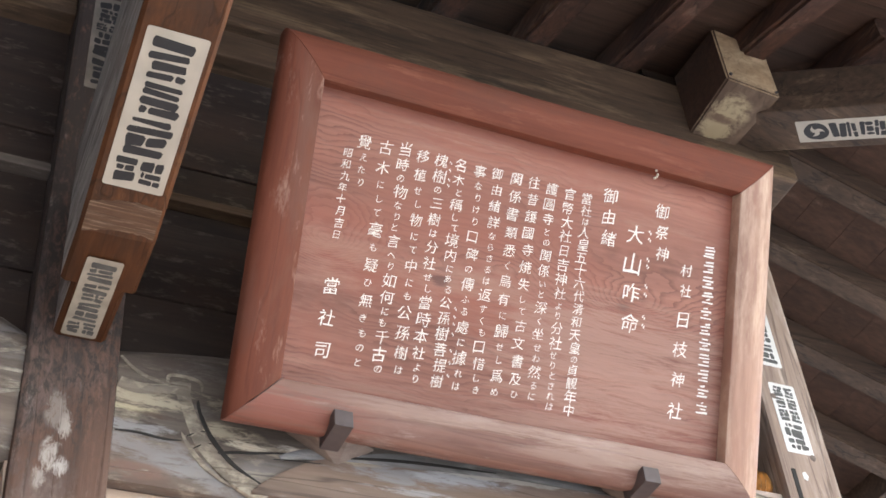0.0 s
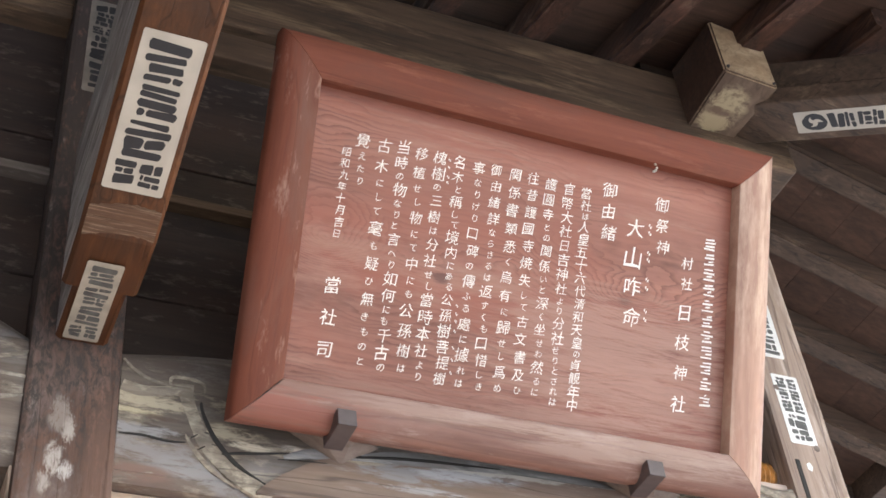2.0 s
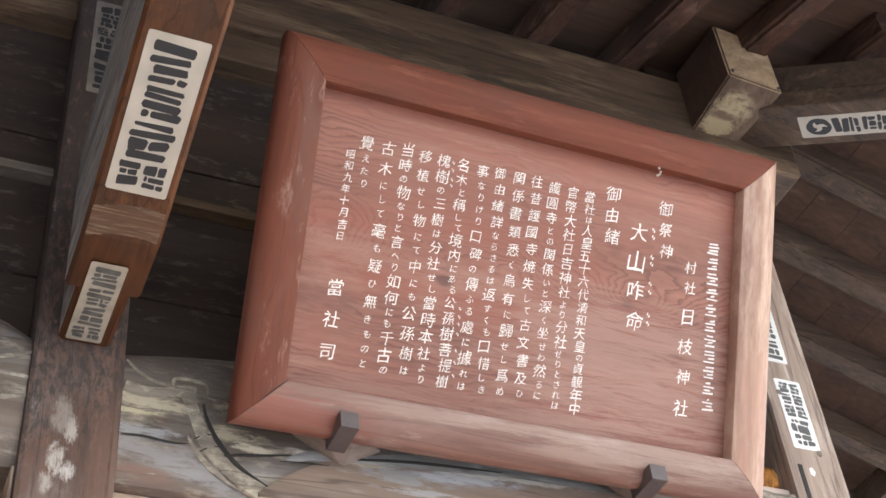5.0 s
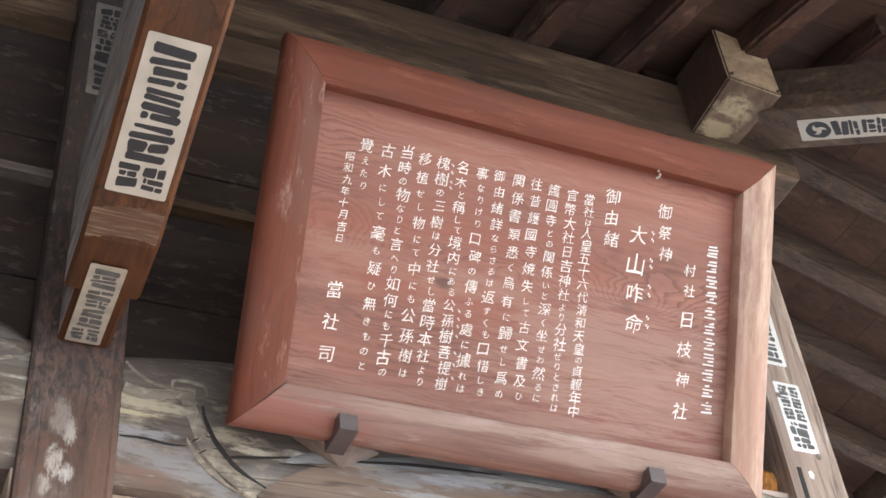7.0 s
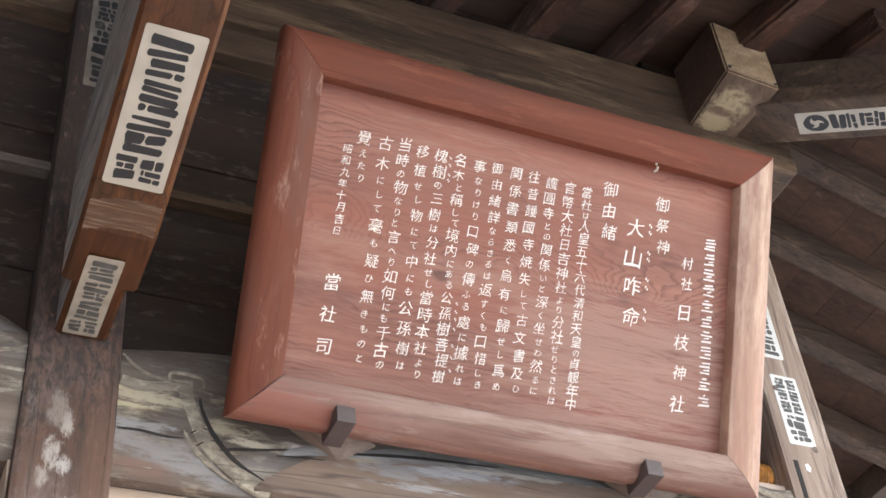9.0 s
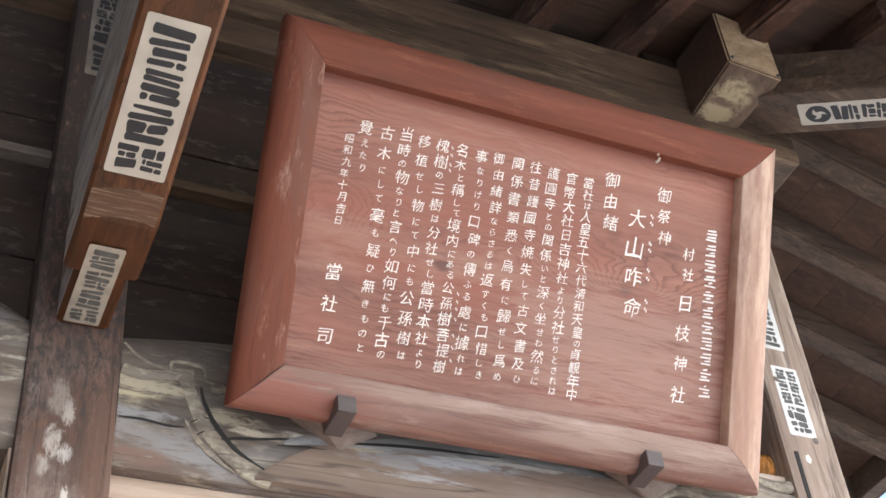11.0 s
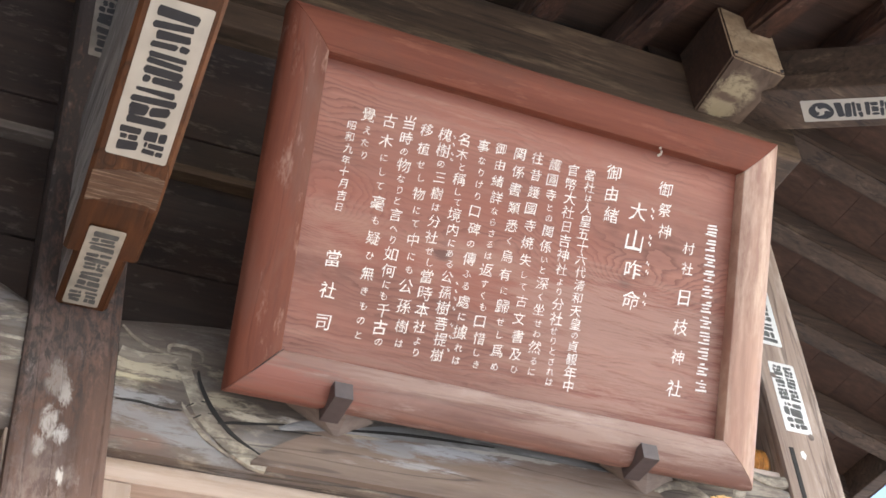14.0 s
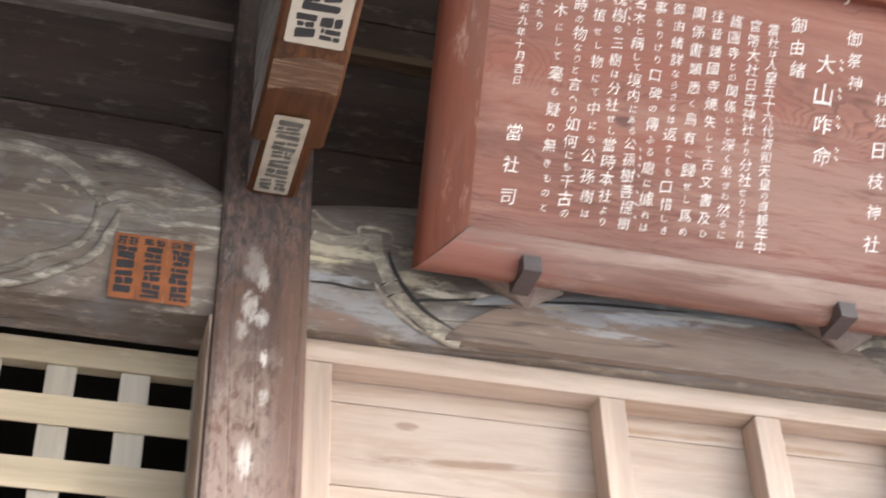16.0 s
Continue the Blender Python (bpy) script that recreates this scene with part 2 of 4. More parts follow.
NOSE = wood("tan_end_grain_wood", (0.34, 0.225, 0.125), (0.54, 0.39, 0.24), (40, 8, 40), (0.58, 0.44, 0.28), 0.44, (9, 9, 14), bump=0.35, stain=(0.18, 0.115, 0.07), stains=0.42, stain_size=(10, 10, 10), cracks=0.3)
NOSE_UNDER = wood("peeling_underside_wood", (0.1, 0.062, 0.038), (0.2, 0.135, 0.09), (40, 8, 40), (0.26, 0.2, 0.13), 0.36, (9, 9, 14), bump=0.35, stain=(0.085, 0.05, 0.032), stains=0.45, stain_size=(10, 10, 10), cracks=0.3, spot_grain=(16, 16, 16), spots=(
    (2.125, -0.105, EYE + 3.0, 0.085, 0.115, 1, 0, (0.42, 0.335, 0.205), 0.95), (2.12, -0.1, EYE + 3.0, 0.085, 0.022, 1, 0, (0.16, 0.105, 0.068), 1.0), (2.14, -0.05, EYE + 3.0, 0.05, 0.045, 1, 0, (0.38, 0.3, 0.18), 0.9)))
SHRIMP = wood("red_brown_beam_wood", (0.045, 0.016, 0.006), (0.13, 0.047, 0.015), Y_GRAIN, (0.19, 0.085, 0.032), 0.36, (14, 5, 14), gloss=0.35, rough=0.5, bump=0.35, stain=(0.05, 0.023, 0.012), stains=0.42, stain_size=(10, 5, 10), cracks=0.4)
SHRIMP_SIDE = wood("bleached_grey_beam_wood", (0.17, 0.16, 0.16), (0.36, 0.345, 0.345), (50, 4, 50), (0.46, 0.445, 0.44), 0.4, (16, 4, 16), bump=0.6, stain=(0.09, 0.065, 0.05), stains=0.42, stain_size=(12, 4, 12), cracks=0.7)
SAWN = wood("sawn_pale_wood", (0.07, 0.032, 0.016), (0.16, 0.085, 0.047), (8, 110, 90), (0.28, 0.195, 0.13), 0.42, (9, 150, 60), bump=0.8)
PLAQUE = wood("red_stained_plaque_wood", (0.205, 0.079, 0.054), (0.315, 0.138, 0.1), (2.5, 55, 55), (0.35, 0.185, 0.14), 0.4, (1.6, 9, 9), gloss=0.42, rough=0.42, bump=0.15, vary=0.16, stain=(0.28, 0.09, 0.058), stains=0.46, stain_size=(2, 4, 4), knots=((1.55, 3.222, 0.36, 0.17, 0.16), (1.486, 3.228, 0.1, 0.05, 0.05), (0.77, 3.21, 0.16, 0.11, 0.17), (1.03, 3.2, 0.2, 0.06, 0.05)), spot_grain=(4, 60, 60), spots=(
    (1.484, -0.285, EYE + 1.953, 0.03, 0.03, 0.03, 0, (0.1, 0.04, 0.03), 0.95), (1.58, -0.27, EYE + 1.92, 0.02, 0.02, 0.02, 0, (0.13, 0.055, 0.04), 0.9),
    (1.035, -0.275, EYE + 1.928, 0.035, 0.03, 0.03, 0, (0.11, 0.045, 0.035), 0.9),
    # redder upper band paints shade, paler lower right the sheen of bright ground
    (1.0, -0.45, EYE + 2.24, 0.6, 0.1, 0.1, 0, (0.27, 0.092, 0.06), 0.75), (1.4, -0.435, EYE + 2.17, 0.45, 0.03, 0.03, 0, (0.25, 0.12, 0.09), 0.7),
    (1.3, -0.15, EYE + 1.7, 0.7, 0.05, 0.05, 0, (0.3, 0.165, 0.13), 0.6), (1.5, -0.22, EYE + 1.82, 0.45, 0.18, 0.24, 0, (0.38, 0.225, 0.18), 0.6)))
# one frame in four tones: top and left carry the eaves' shade
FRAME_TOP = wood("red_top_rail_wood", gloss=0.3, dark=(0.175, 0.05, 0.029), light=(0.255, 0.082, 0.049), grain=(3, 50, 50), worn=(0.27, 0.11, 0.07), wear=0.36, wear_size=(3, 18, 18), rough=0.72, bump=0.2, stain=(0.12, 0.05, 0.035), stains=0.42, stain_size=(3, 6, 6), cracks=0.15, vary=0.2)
FRAME_LOW = wood("faded_sheen_bottom_rail_wood", (0.2, 0.095, 0.071), (0.31, 0.16, 0.124), (3, 50, 50), (0.42, 0.31, 0.275), 0.38, (3, 12, 16), rough=0.5, bump=0.2, stain=(0.26, 0.155, 0.13), stains=0.48, stain_size=(2.5, 7, 7), cracks=0.25, vary=0.2, spot_grain=(4, 55, 55), spots=(
    # grey-brown bands paint the sheen along the rail, beside its wear
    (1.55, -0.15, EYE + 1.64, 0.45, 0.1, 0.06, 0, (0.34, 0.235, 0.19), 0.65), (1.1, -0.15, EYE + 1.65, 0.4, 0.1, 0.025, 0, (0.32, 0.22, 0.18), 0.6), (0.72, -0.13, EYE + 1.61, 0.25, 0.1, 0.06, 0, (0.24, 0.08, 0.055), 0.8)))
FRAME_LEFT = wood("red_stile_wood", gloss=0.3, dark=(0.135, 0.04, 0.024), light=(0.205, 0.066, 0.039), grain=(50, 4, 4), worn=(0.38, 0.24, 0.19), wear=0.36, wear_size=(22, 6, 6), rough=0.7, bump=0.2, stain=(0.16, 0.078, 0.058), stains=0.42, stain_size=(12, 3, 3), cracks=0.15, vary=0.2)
# fading and the stronger light from the right, both in the tan
FRAME_RIGHT = wood("faded_lit_tan_stile_wood", (0.31, 0.175, 0.128), (0.47, 0.29, 0.215), (50, 4, 4), (0.55, 0.39, 0.295), 0.44, (24, 4, 4), rough=0.5, bump=0.2, stain=(0.36, 0.17, 0.125), stains=0.4, stain_size=(14, 3, 3), cracks=0.2)
DOOR = wood("pale_new_door_wood", (0.43, 0.33, 0.26), (0.57, 0.46, 0.385), (2.5, 45, 45), (0.42, 0.31, 0.235), 0.42, (2, 22, 22), rough=0.6, bump=0.15, stain=(0.58, 0.485, 0.415), stains=0.42, stain_size=(2, 6, 6), vary=0.12, spot_grain=(5, 40, 40), spots=(
    (0.72, 0.1, EYE + 1.27, 0.3, 1, 0.012, -3, (0.3, 0.2, 0.145), 0.9), (0.65, 0.1, EYE + 1.344, 0.03, 0.1, 0.012, 0, (0.33, 0.235, 0.18), 0.9), (1.3, 0.1, EYE + 1.395, 0.5, 1, 0.012, 0, (0.36, 0.23, 0.14), 0.7), (0.95, 0.1, EYE + 1.23, 0.3, 1, 0.02, 2, (0.4, 0.29, 0.22), 0.7)))
DOOR_Z = wood("pale_new_stile_wood", (0.42, 0.315, 0.245), (0.54, 0.43, 0.355), Z_GRAIN, (0.44, 0.31, 0.24), 0.4, (20, 20, 2), rough=0.6, bump=0.15, vary=0.12)
LATTICE = wood("cream_lattice_wood", (0.42, 0.34, 0.23), (0.56, 0.47, 0.34), X_GRAIN, (0.5, 0.42, 0.32), 0.4, (3, 20, 20), rough=0.55, bump=0.12)
LATTICE_Z = wood("grey_cream_lattice_wood", (0.38, 0.34, 0.28), (0.5, 0.45, 0.38), Z_GRAIN, (0.46, 0.4, 0.33), 0.4, (20, 20, 3), rough=0.55, bump=0.12)
BROWN_BEAM = wood("smooth_brown_beam_wood", (0.17, 0.12, 0.092), (0.28, 0.21, 0.17), (4, 50, 50), (0.36, 0.335, 0.31), 0.33, (5, 22, 34), bump=0.45, stain=(0.26, 0.265, 0.275), stains=0.33, stain_size=(3, 12, 12), cracks=0.5, vary=0.2, spot_grain=(14, 60, 60), spots=(
    (1.03, 0, EYE + 1.585, 0.16, 1, 0.03, 0, BLUE, 0.95), (1.17, 0, EYE + 1.602, 0.16, 1, 0.022, -3, (0.44, 0.45, 0.47), 0.95),
    (1.3, 0, EYE + 1.622, 0.28, 1, 0.013, -2, (0.52, 0.5, 0.45), 0.95), (0.9, 0, EYE + 1.6, 0.09, 1, 0.014, 0, CREAM, 0.9),
    (1.05, 0, EYE + 1.548, 0.14, 1, 0.012, 0, (0.4, 0.4, 0.41), 0.7), (1.5, 0, EYE + 1.55, 0.3, 1, 0.05, 0, (0.23, 0.19, 0.165), 0.6)))
PALE_BEAM = wood("bleached_cream_beam_wood", (0.17, 0.135, 0.1), (0.38, 0.335, 0.265), (4, 55, 55), (0.54, 0.49, 0.39), 0.44, (9, 26, 36), bump=0.7, stain=(0.2, 0.17, 0.14), stains=0.42, stain_size=(7, 20, 20), cracks=0.7, vary=0.25)
GREY_BEAM = wood("blue_grey_weathered_beam_wood", (0.2, 0.2, 0.2), (0.36, 0.365, 0.37), (4, 55, 55), (0.5, 0.49, 0.46), 0.4, (7, 26, 36), bump=0.6, stain=(0.2, 0.17, 0.15), stains=0.4, stain_size=(5, 16, 16), cracks=0.4, vary=0.2)
# post timber with the shade under the eaves put into its tone
DARK_POST = wood("shaded_post_wood", (0.028, 0.021, 0.019), (0.075, 0.058, 0.05), Z_GRAIN, (0.14, 0.125, 0.12), 0.34, (28, 28, 4), bump=0.4, stain=(0.05, 0.028, 0.02), stains=0.4, stain_size=(10, 10, 2.5), cracks=0.4, vary=0.25)
BACKING = wood("brown_backing_wood", (0.16, 0.12, 0.1), (0.26, 0.21, 0.18), X_GRAIN, None)
CLEAT = plain("brown_grey_painted_wood", (0.085, 0.066, 0.066), 0.5)
WHITE_INK = plain("white_brush_paint", (0.82, 0.76, 0.72), 0.6, speck=0.08)
BLACK_INK = plain("black_ink", (0.022, 0.022, 0.026), 0.6)
GREY_INK = plain("faded_grey_ink", (0.11, 0.11, 0.105), 0.7, speck=0.3)
# whiter than PAPER, to carry the stronger light on the corner post
BRIGHT_PAPER = plain("bright_white_sticker_paper", (0.8, 0.79, 0.77), 0.5, speck=0.05, size=15)
PAPER = plain("white_sticker_paper", (0.47, 0.43, 0.365), 0.55, speck=0.12, size=15)
OLD_PAPER = plain("yellowed_sticker_paper", (0.42, 0.38, 0.31), 0.6, speck=0.2, size=25)
# sticker paper darkened for the shade on the upper post
SHADED_PAPER = plain("shaded_sticker_paper", (0.2, 0.18, 0.155), 0.7, speck=0.25, size=25)
ORANGE_PAPER = plain("orange_sticker_paper", (0.25, 0.08, 0.024), 0.6, speck=0.3, size=20)
SUN_GLINT = plain("orange_sun_glint", (0.72, 0.45, 0.17), 0.45, 0.1, speck=0.4, size=70)
SUNLIT_WOOD = plain("sunlit_orange_wood", (0.5, 0.23, 0.06), 0.4, 0.2, speck=0.4, size=60)
GRAVEL = plain("pale_gravel", (0.5, 0.49, 0.475), 0.9, speck=0.25, size=30)
BLACK = plain("near_black", (0.03, 0.028, 0.026), 0.9)
IRON = plain("dark_iron", (0.08, 0.07, 0.07), 0.5, 0.6)


# ---- building helpers ----
def finish(bm, name, mats, smooth=False):
    bmesh.ops.recalc_face_normals(bm, faces=bm.faces)
    me = bpy.data.meshes.new(name)
    bm.to_mesh(me)
    bm.free()
    for m in (mats if isinstance(mats, (list, tuple)) else [mats]):
        me.materials.append(m)
    if smooth:
        for p in me.polygons:
            p.use_smooth = True
        me.set_sharp_from_angle(angle=radians(38))
    return me


def thing(name, base, label, category, group="", kind=""):
    ob = new(name)
    ob.empty_display_size = 0.05
    ob.matrix_world = Matrix.Translation(base)
    return tagged(ob, label, category, group, kind)


def part(name, bm, mat, parent, label="", smooth=False):
    ob = new(name, finish(bm, name, mat, smooth))
    ob.parent = parent
    ob.matrix_parent_inverse = parent.matrix_basis.inverted() if parent.type == "EMPTY" else Matrix.Identity(4)
    return tagged(ob, label)


def solid(name, bm, mat, label, category, kind="", group="", smooth=False):
    return tagged(new(name, finish(bm, name, mat, smooth)), label, category, group, kind)


def box(bm, x0, x1, y0, y1, z0, z1, bevel=0.004, m=None):
    r = bmesh.ops.create_cube(bm, size=1.0)
    vs = r["verts"]
    bmesh.ops.transform(bm, verts=vs, matrix=Matrix.LocRotScale(((x0 + x1) / 2, (y0 + y1) / 2, (z0 + z1) / 2), None, (x1 - x0, y1 - y0, z1 - z0)))
    if bevel:
        es = list({e for v in vs for e in v.link_edges})
        r = bmesh.ops.bevel(bm, geom=es, offset=bevel, segments=2, affect="EDGES", profile=0.6)
        vs = list({v for f in r["faces"] for v in f.verts} | {v for v in vs if v.is_valid})
    if m is not None:
        bmesh.ops.transform(bm, verts=vs, matrix=m)
    return vs


def cube(x0, x1, y0, y1, z0, z1, bevel=0.004, m=None):
    bm = bmesh.new()
    box(bm, x0, x1, y0, y1, z0, z1, bevel, m)
    return bm


def h(z):
    """Height over the ground of a height over the eye."""
    return z + EYE


def loft(bm, rings, close=True):
    """Joins rings of equal length into a skin."""
    vv = [[bm.verts.new(p) for p in ring] for ring in rings]
    n = len(vv[0])
    for a, b in zip(vv, vv[1:]):
        for i in range(n if close else n - 1):
            bm.faces.new((a[i], a[(i + 1) % n], b[(i + 1) % n], b[i]))
    if close:
        bm.faces.new(vv[0])
        bm.faces.new(vv[-1])
    return vv


def rib(bm, points, widths, depth=0.012, y=0.0):
    """A rounded raised moulding along points (x, z) on a wall face at y."""
    pts = [Vector((p[0], 0, p[1])) for p in points]
    fine, fw = [], []
    for i in range(len(pts) - 1):
        p0, p1, p2, p3 = pts[max(i - 1, 0)], pts[i], pts[i + 1], pts[min(i + 2, len(pts) - 1)]
        for k in range(6):
            t = k / 6
            fine.append(0.5 * (2 * p1 + (p2 - p0) * t + (2 * p0 - 5 * p1 + 4 * p2 - p3) * t * t + (3 * p1 - p0 - 3 * p2 + p3) * t ** 3))
            fw.append(widths[i] * (1 - t) + widths[i + 1] * t)
    fine.append(pts[-1]); fw.append(widths[-1])
    rings = []
    for i, p in enumerate(fine):
        d = (fine[min(i + 1, len(fine) - 1)] - fine[max(i - 1, 0)]).normalized()
        s = Vector((-d.z, 0, d.x))
        ring = []
        for a in range(7):
            q = math.pi * a / 6
            c = p + s * math.cos(q) * fw[i]
            ring.append((c.x, y + 0.004 - math.sin(q) ** 0.6 * depth * min(1, fw[i] / 0.01), c.z))
        rings.append(ring)
    loft(bm, rings)


def marks(cx, cy, w, hgt, seed, place, rows=4):
    """Plain inked bars in rows that stand for one unreadable or private character of that size, a mesh each."""
    bars = []
    rr = random.Random(seed)
    shares = [rr.uniform(0.7, 1.5) for _ in range(rows)]
    top = 0.5
    for share in shares:
        step = share / sum(shares)
        mid, top = top - step / 2, top - step
        left, right = rr.uniform(-0.5, -0.36), rr.uniform(0.36, 0.5)
        cuts = sorted(rr.uniform(-0.25, 0.25) for _ in range(rr.choice((0, 0, 1, 1, 2))))
        if len(cuts) == 2 and cuts[1] - cuts[0] < 0.18:
            cuts = cuts[:1]
        ends = [left] + [e for c in cuts for e in (c - 0.022, c + 0.022)] + [right]
        tilt = rr.uniform(-0.1, 0.1)
        for a, b in zip(ends[::2], ends[1::2]):
            t, q = step / 2 - rr.uniform(0.012, 0.035), 0.035
            j = [rr.uniform(-0.025, 0.025) for _ in range(6)]
            ring = ((a + q, -t + j[4]), (b - q, -t + j[0]), (b, -t * 0.4), (b + j[1], t * 0.5), (b - q, t + j[5]), (a + q, t + j[2]), (a, t * 0.4), (a + j[3], -t * 0.5))
            bm = bmesh.new()
            bm.faces.new([bm.verts.new(place(cx + u * w, cy + (mid + v + tilt * u * step * 3) * hgt, 0.0007)) for u, v in ring])
            bars.append(bm)
    return bars


def strokes(bm, cx, cy, w, hgt, seed, place):
    """Loose plain bars for one small private character."""
    rr = random.Random(seed)
    for k in range(4):
        v = cy + hgt * (0.4 - 0.27 * k + rr.uniform(-0.03, 0.03))
        a, b = (rr.uniform(-0.5, -0.4), rr.uniform(0.38, 0.5)) if k % 2 else (rr.uniform(-0.45, -0.05), rr.uniform(0.1, 0.45))
        t, s = hgt * rr.uniform(0.05, 0.075), hgt * rr.uniform(0.0, 0.05)
        bm.faces.new([bm.verts.new(place(cx + u * w, v + e, 0.0007)) for u, e in ((a, -t - s), (b, -t * 1.3 + s), (b, t * 1.3 + s), (a, t - s))])


def sheet(bm, place, u0, u1, v0, v1, corner=0.005, thick=0.0004):
    """A thin rounded sheet in the plane of place(u, v, w)."""
    outline = []
    for cx, cy, a0 in ((u1 - corner, v1 - corner, 0), (u0 + corner, v1 - corner, 90), (u0 + corner, v0 + corner, 180), (u1 - corner, v0 + corner, 270)):
        for k in range(4):
            a = radians(a0 + 30 * k)
            outline.append((cx + corner * math.cos(a), cy + corner * math.sin(a)))
    loft(bm, [[place(u, v, -0.0003) for u, v in outline], [place(u, v, thick) for u, v in outline]])


def sticker(label, place, w, hgt, paper, ink, chars, seed, group="", rows=4):
    """A votive name slip: paper with bars in a column; chars gives (height share, number across)."""
    bm = bmesh.new()
    sheet(bm, place, -w / 2, w / 2, -hgt / 2, hgt / 2)
    ob = solid("votive_sticker", bm, paper, label, "sticker", group=group)
    total = sum(c[0] for c in chars)
    v = hgt / 2 * 0.93
    for i, (share, across) in enumerate(chars):
        ch = hgt * 0.93 * share / total
        for k in range(across):
            cw = w * 0.84 / max(across, 1)
            for bar in marks(-w * 0.42 + cw * (k + 0.5), v - ch / 2, cw * 0.9, ch * 0.92, seed * 31 + i * 7 + k, place, rows if across == 1 else 3):
                part("mark", bar, ink, ob)
        v -= ch
    return ob


# Added unseen: dark slabs to cut ground bounce, a wall to block left sky
DARK_GROUND = plain("dark_ground_stone", (0.1, 0.095, 0.09), 0.85)
solid("dark_slab_left", cube(-4.6, 1.25, -3.7, -1.36, -0.02, 0.03, 0.008), DARK_GROUND, "added dark slab that cuts ground bounce on the left", "paving", "structure")
solid("dark_slab_right", cube(2.95, 6.5, -0.9, 5.0, -0.02, 0.03, 0.008), DARK_GROUND, "added dark slab that cuts ground bounce on the right", "paving", "structure")
solid("wall_wing", cube(-2.7, -2.55, -3.6, -0.1, 0.0, h(2.6), 0), DARK, "added unseen dark wall that blocks the sky on the left", "wall", "structure")

# ---- setting: ground, platform, floor, interior ----
ground = solid("ground", cube(-400, 400, -400, 400, -0.3, 0.0, 0), GRAVEL, "pale gravel ground of the shrine yard", "ground", "structure")
floor = solid("floor", cube(-3.6, 2.9, -0.75, 4.0, 0.55, 0.85, 0.01), POST_PALE, "raised worn timber floor of the shrine hall", "floor", "structure")
for i, (y0, z1) in enumerate(((-1.05, 0.57), (-1.35, 0.29))):
    solid("stone_step", cube(-2.2, 2.2, y0, y0 + 0.31, 0.0, z1, 0.012), plain("step_stone" + "ab"[i], (0.3, 0.29, 0.27), 0.85), "grey stone step before the timber floor", "step", "structure", "entrance steps")
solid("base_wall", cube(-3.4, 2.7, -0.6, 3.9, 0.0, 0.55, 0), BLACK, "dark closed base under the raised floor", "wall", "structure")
# unseen room shell, darkness put into its colour so the openings look black
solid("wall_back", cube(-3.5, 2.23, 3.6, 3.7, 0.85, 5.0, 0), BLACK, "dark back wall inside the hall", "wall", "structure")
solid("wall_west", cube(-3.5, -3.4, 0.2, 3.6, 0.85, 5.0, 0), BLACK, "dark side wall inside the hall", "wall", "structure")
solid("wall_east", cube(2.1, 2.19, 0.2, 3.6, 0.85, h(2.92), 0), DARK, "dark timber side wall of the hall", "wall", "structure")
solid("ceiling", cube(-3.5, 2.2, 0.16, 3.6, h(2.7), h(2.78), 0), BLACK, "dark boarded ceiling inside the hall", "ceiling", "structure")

# ---- posts ----
LX0, LX1, RX0, RX1 = 0.236, 0.42, 2.044, 2.209


def post(x0, x1, label, wood_, stone):
    ob = thing("post", ((x0 + x1) / 2, 0.07, 0.85), label, "post", "posts of the front wall")
    part("shaft", cube(x0, x1, -0.02, 0.165, 0.85, h(2.915), 0.012), wood_, ob)
    part("foot_stone", cube(x0 - 0.03, x1 + 0.03, -0.05, 0.19, 0.835, 0.87, 0.008), stone, ob)
    return ob


STEP_STONE = plain("post_base_stone", (0.3, 0.29, 0.27), 0.85)
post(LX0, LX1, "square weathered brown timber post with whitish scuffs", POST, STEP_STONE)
right_post = post(RX0, RX1, "square pale timber corner post", POST_PALE, STEP_STONE)
part("slot", cube(2.07, 2.083, -0.0215, -0.0, 0.87, h(1.8), 0.001), BLACK, right_post, "dark narrow slot cut in the post")
for x, z in ((2.082, 2.02), (2.15, 1.845)):
    bm = bmesh.new()
    bmesh.ops.create_uvsphere(bm, u_segments=10, v_segments=6, radius=0.01, matrix=Matrix.Translation((x, -0.019, h(z))) @ Matrix.Diagonal((1, 0.3, 1.2, 1)))
    part("knot", bm, [BACKING], right_post)
bm = bmesh.new()
loft(bm, [[(2.109 + q * 0.009 * math.cos(a), y, h(1.783) + q * 0.014 * math.sin(a)) for a, q in [(k * math.pi / 5, (1.0, 0.8)[k % 2]) for k in range(10)]] for y in (-0.018, -0.0212)])
part("paint_fleck", bm, BRIGHT_PAPER, right_post, "fleck of white paint")
post(-1.76, -1.58, "square weathered brown timber post of the next bay", DARK_POST, STEP_STONE)


# ---- carved rainbow beams between the posts ----
def carved_beam(x0, x1, top, label, mat):
    """A lintel with curved shoulders; top(x) is its upper edge over the eye."""
    ob = thing("carved_lintel_beam", ((x0 + x1) / 2, 0.07, h(1.475)), label, "beam", "carved beams over the doors")
    bm = bmesh.new()
    rings = []
    n = 40
    for i in range(n + 1):
        x = x0 + (x1 - x0) * i / n
        t, b = h(top(x)), h(1.481)
        prof = [(0.135, b), (0.006, b), (0.0, b + 0.006)]
        for k in range(1, 8):
            s = k / 8
            prof.append((-0.012 * math.sin(math.pi * s) ** 0.6, b + (t - b) * s))
        prof += [(0.004, t - 0.02), (0.022, t), (0.135, t)]
        rings.append([(x, y, z) for y, z in prof])
    loft(bm, rings)
    part("body", bm, mat, ob, smooth=True)
    return ob


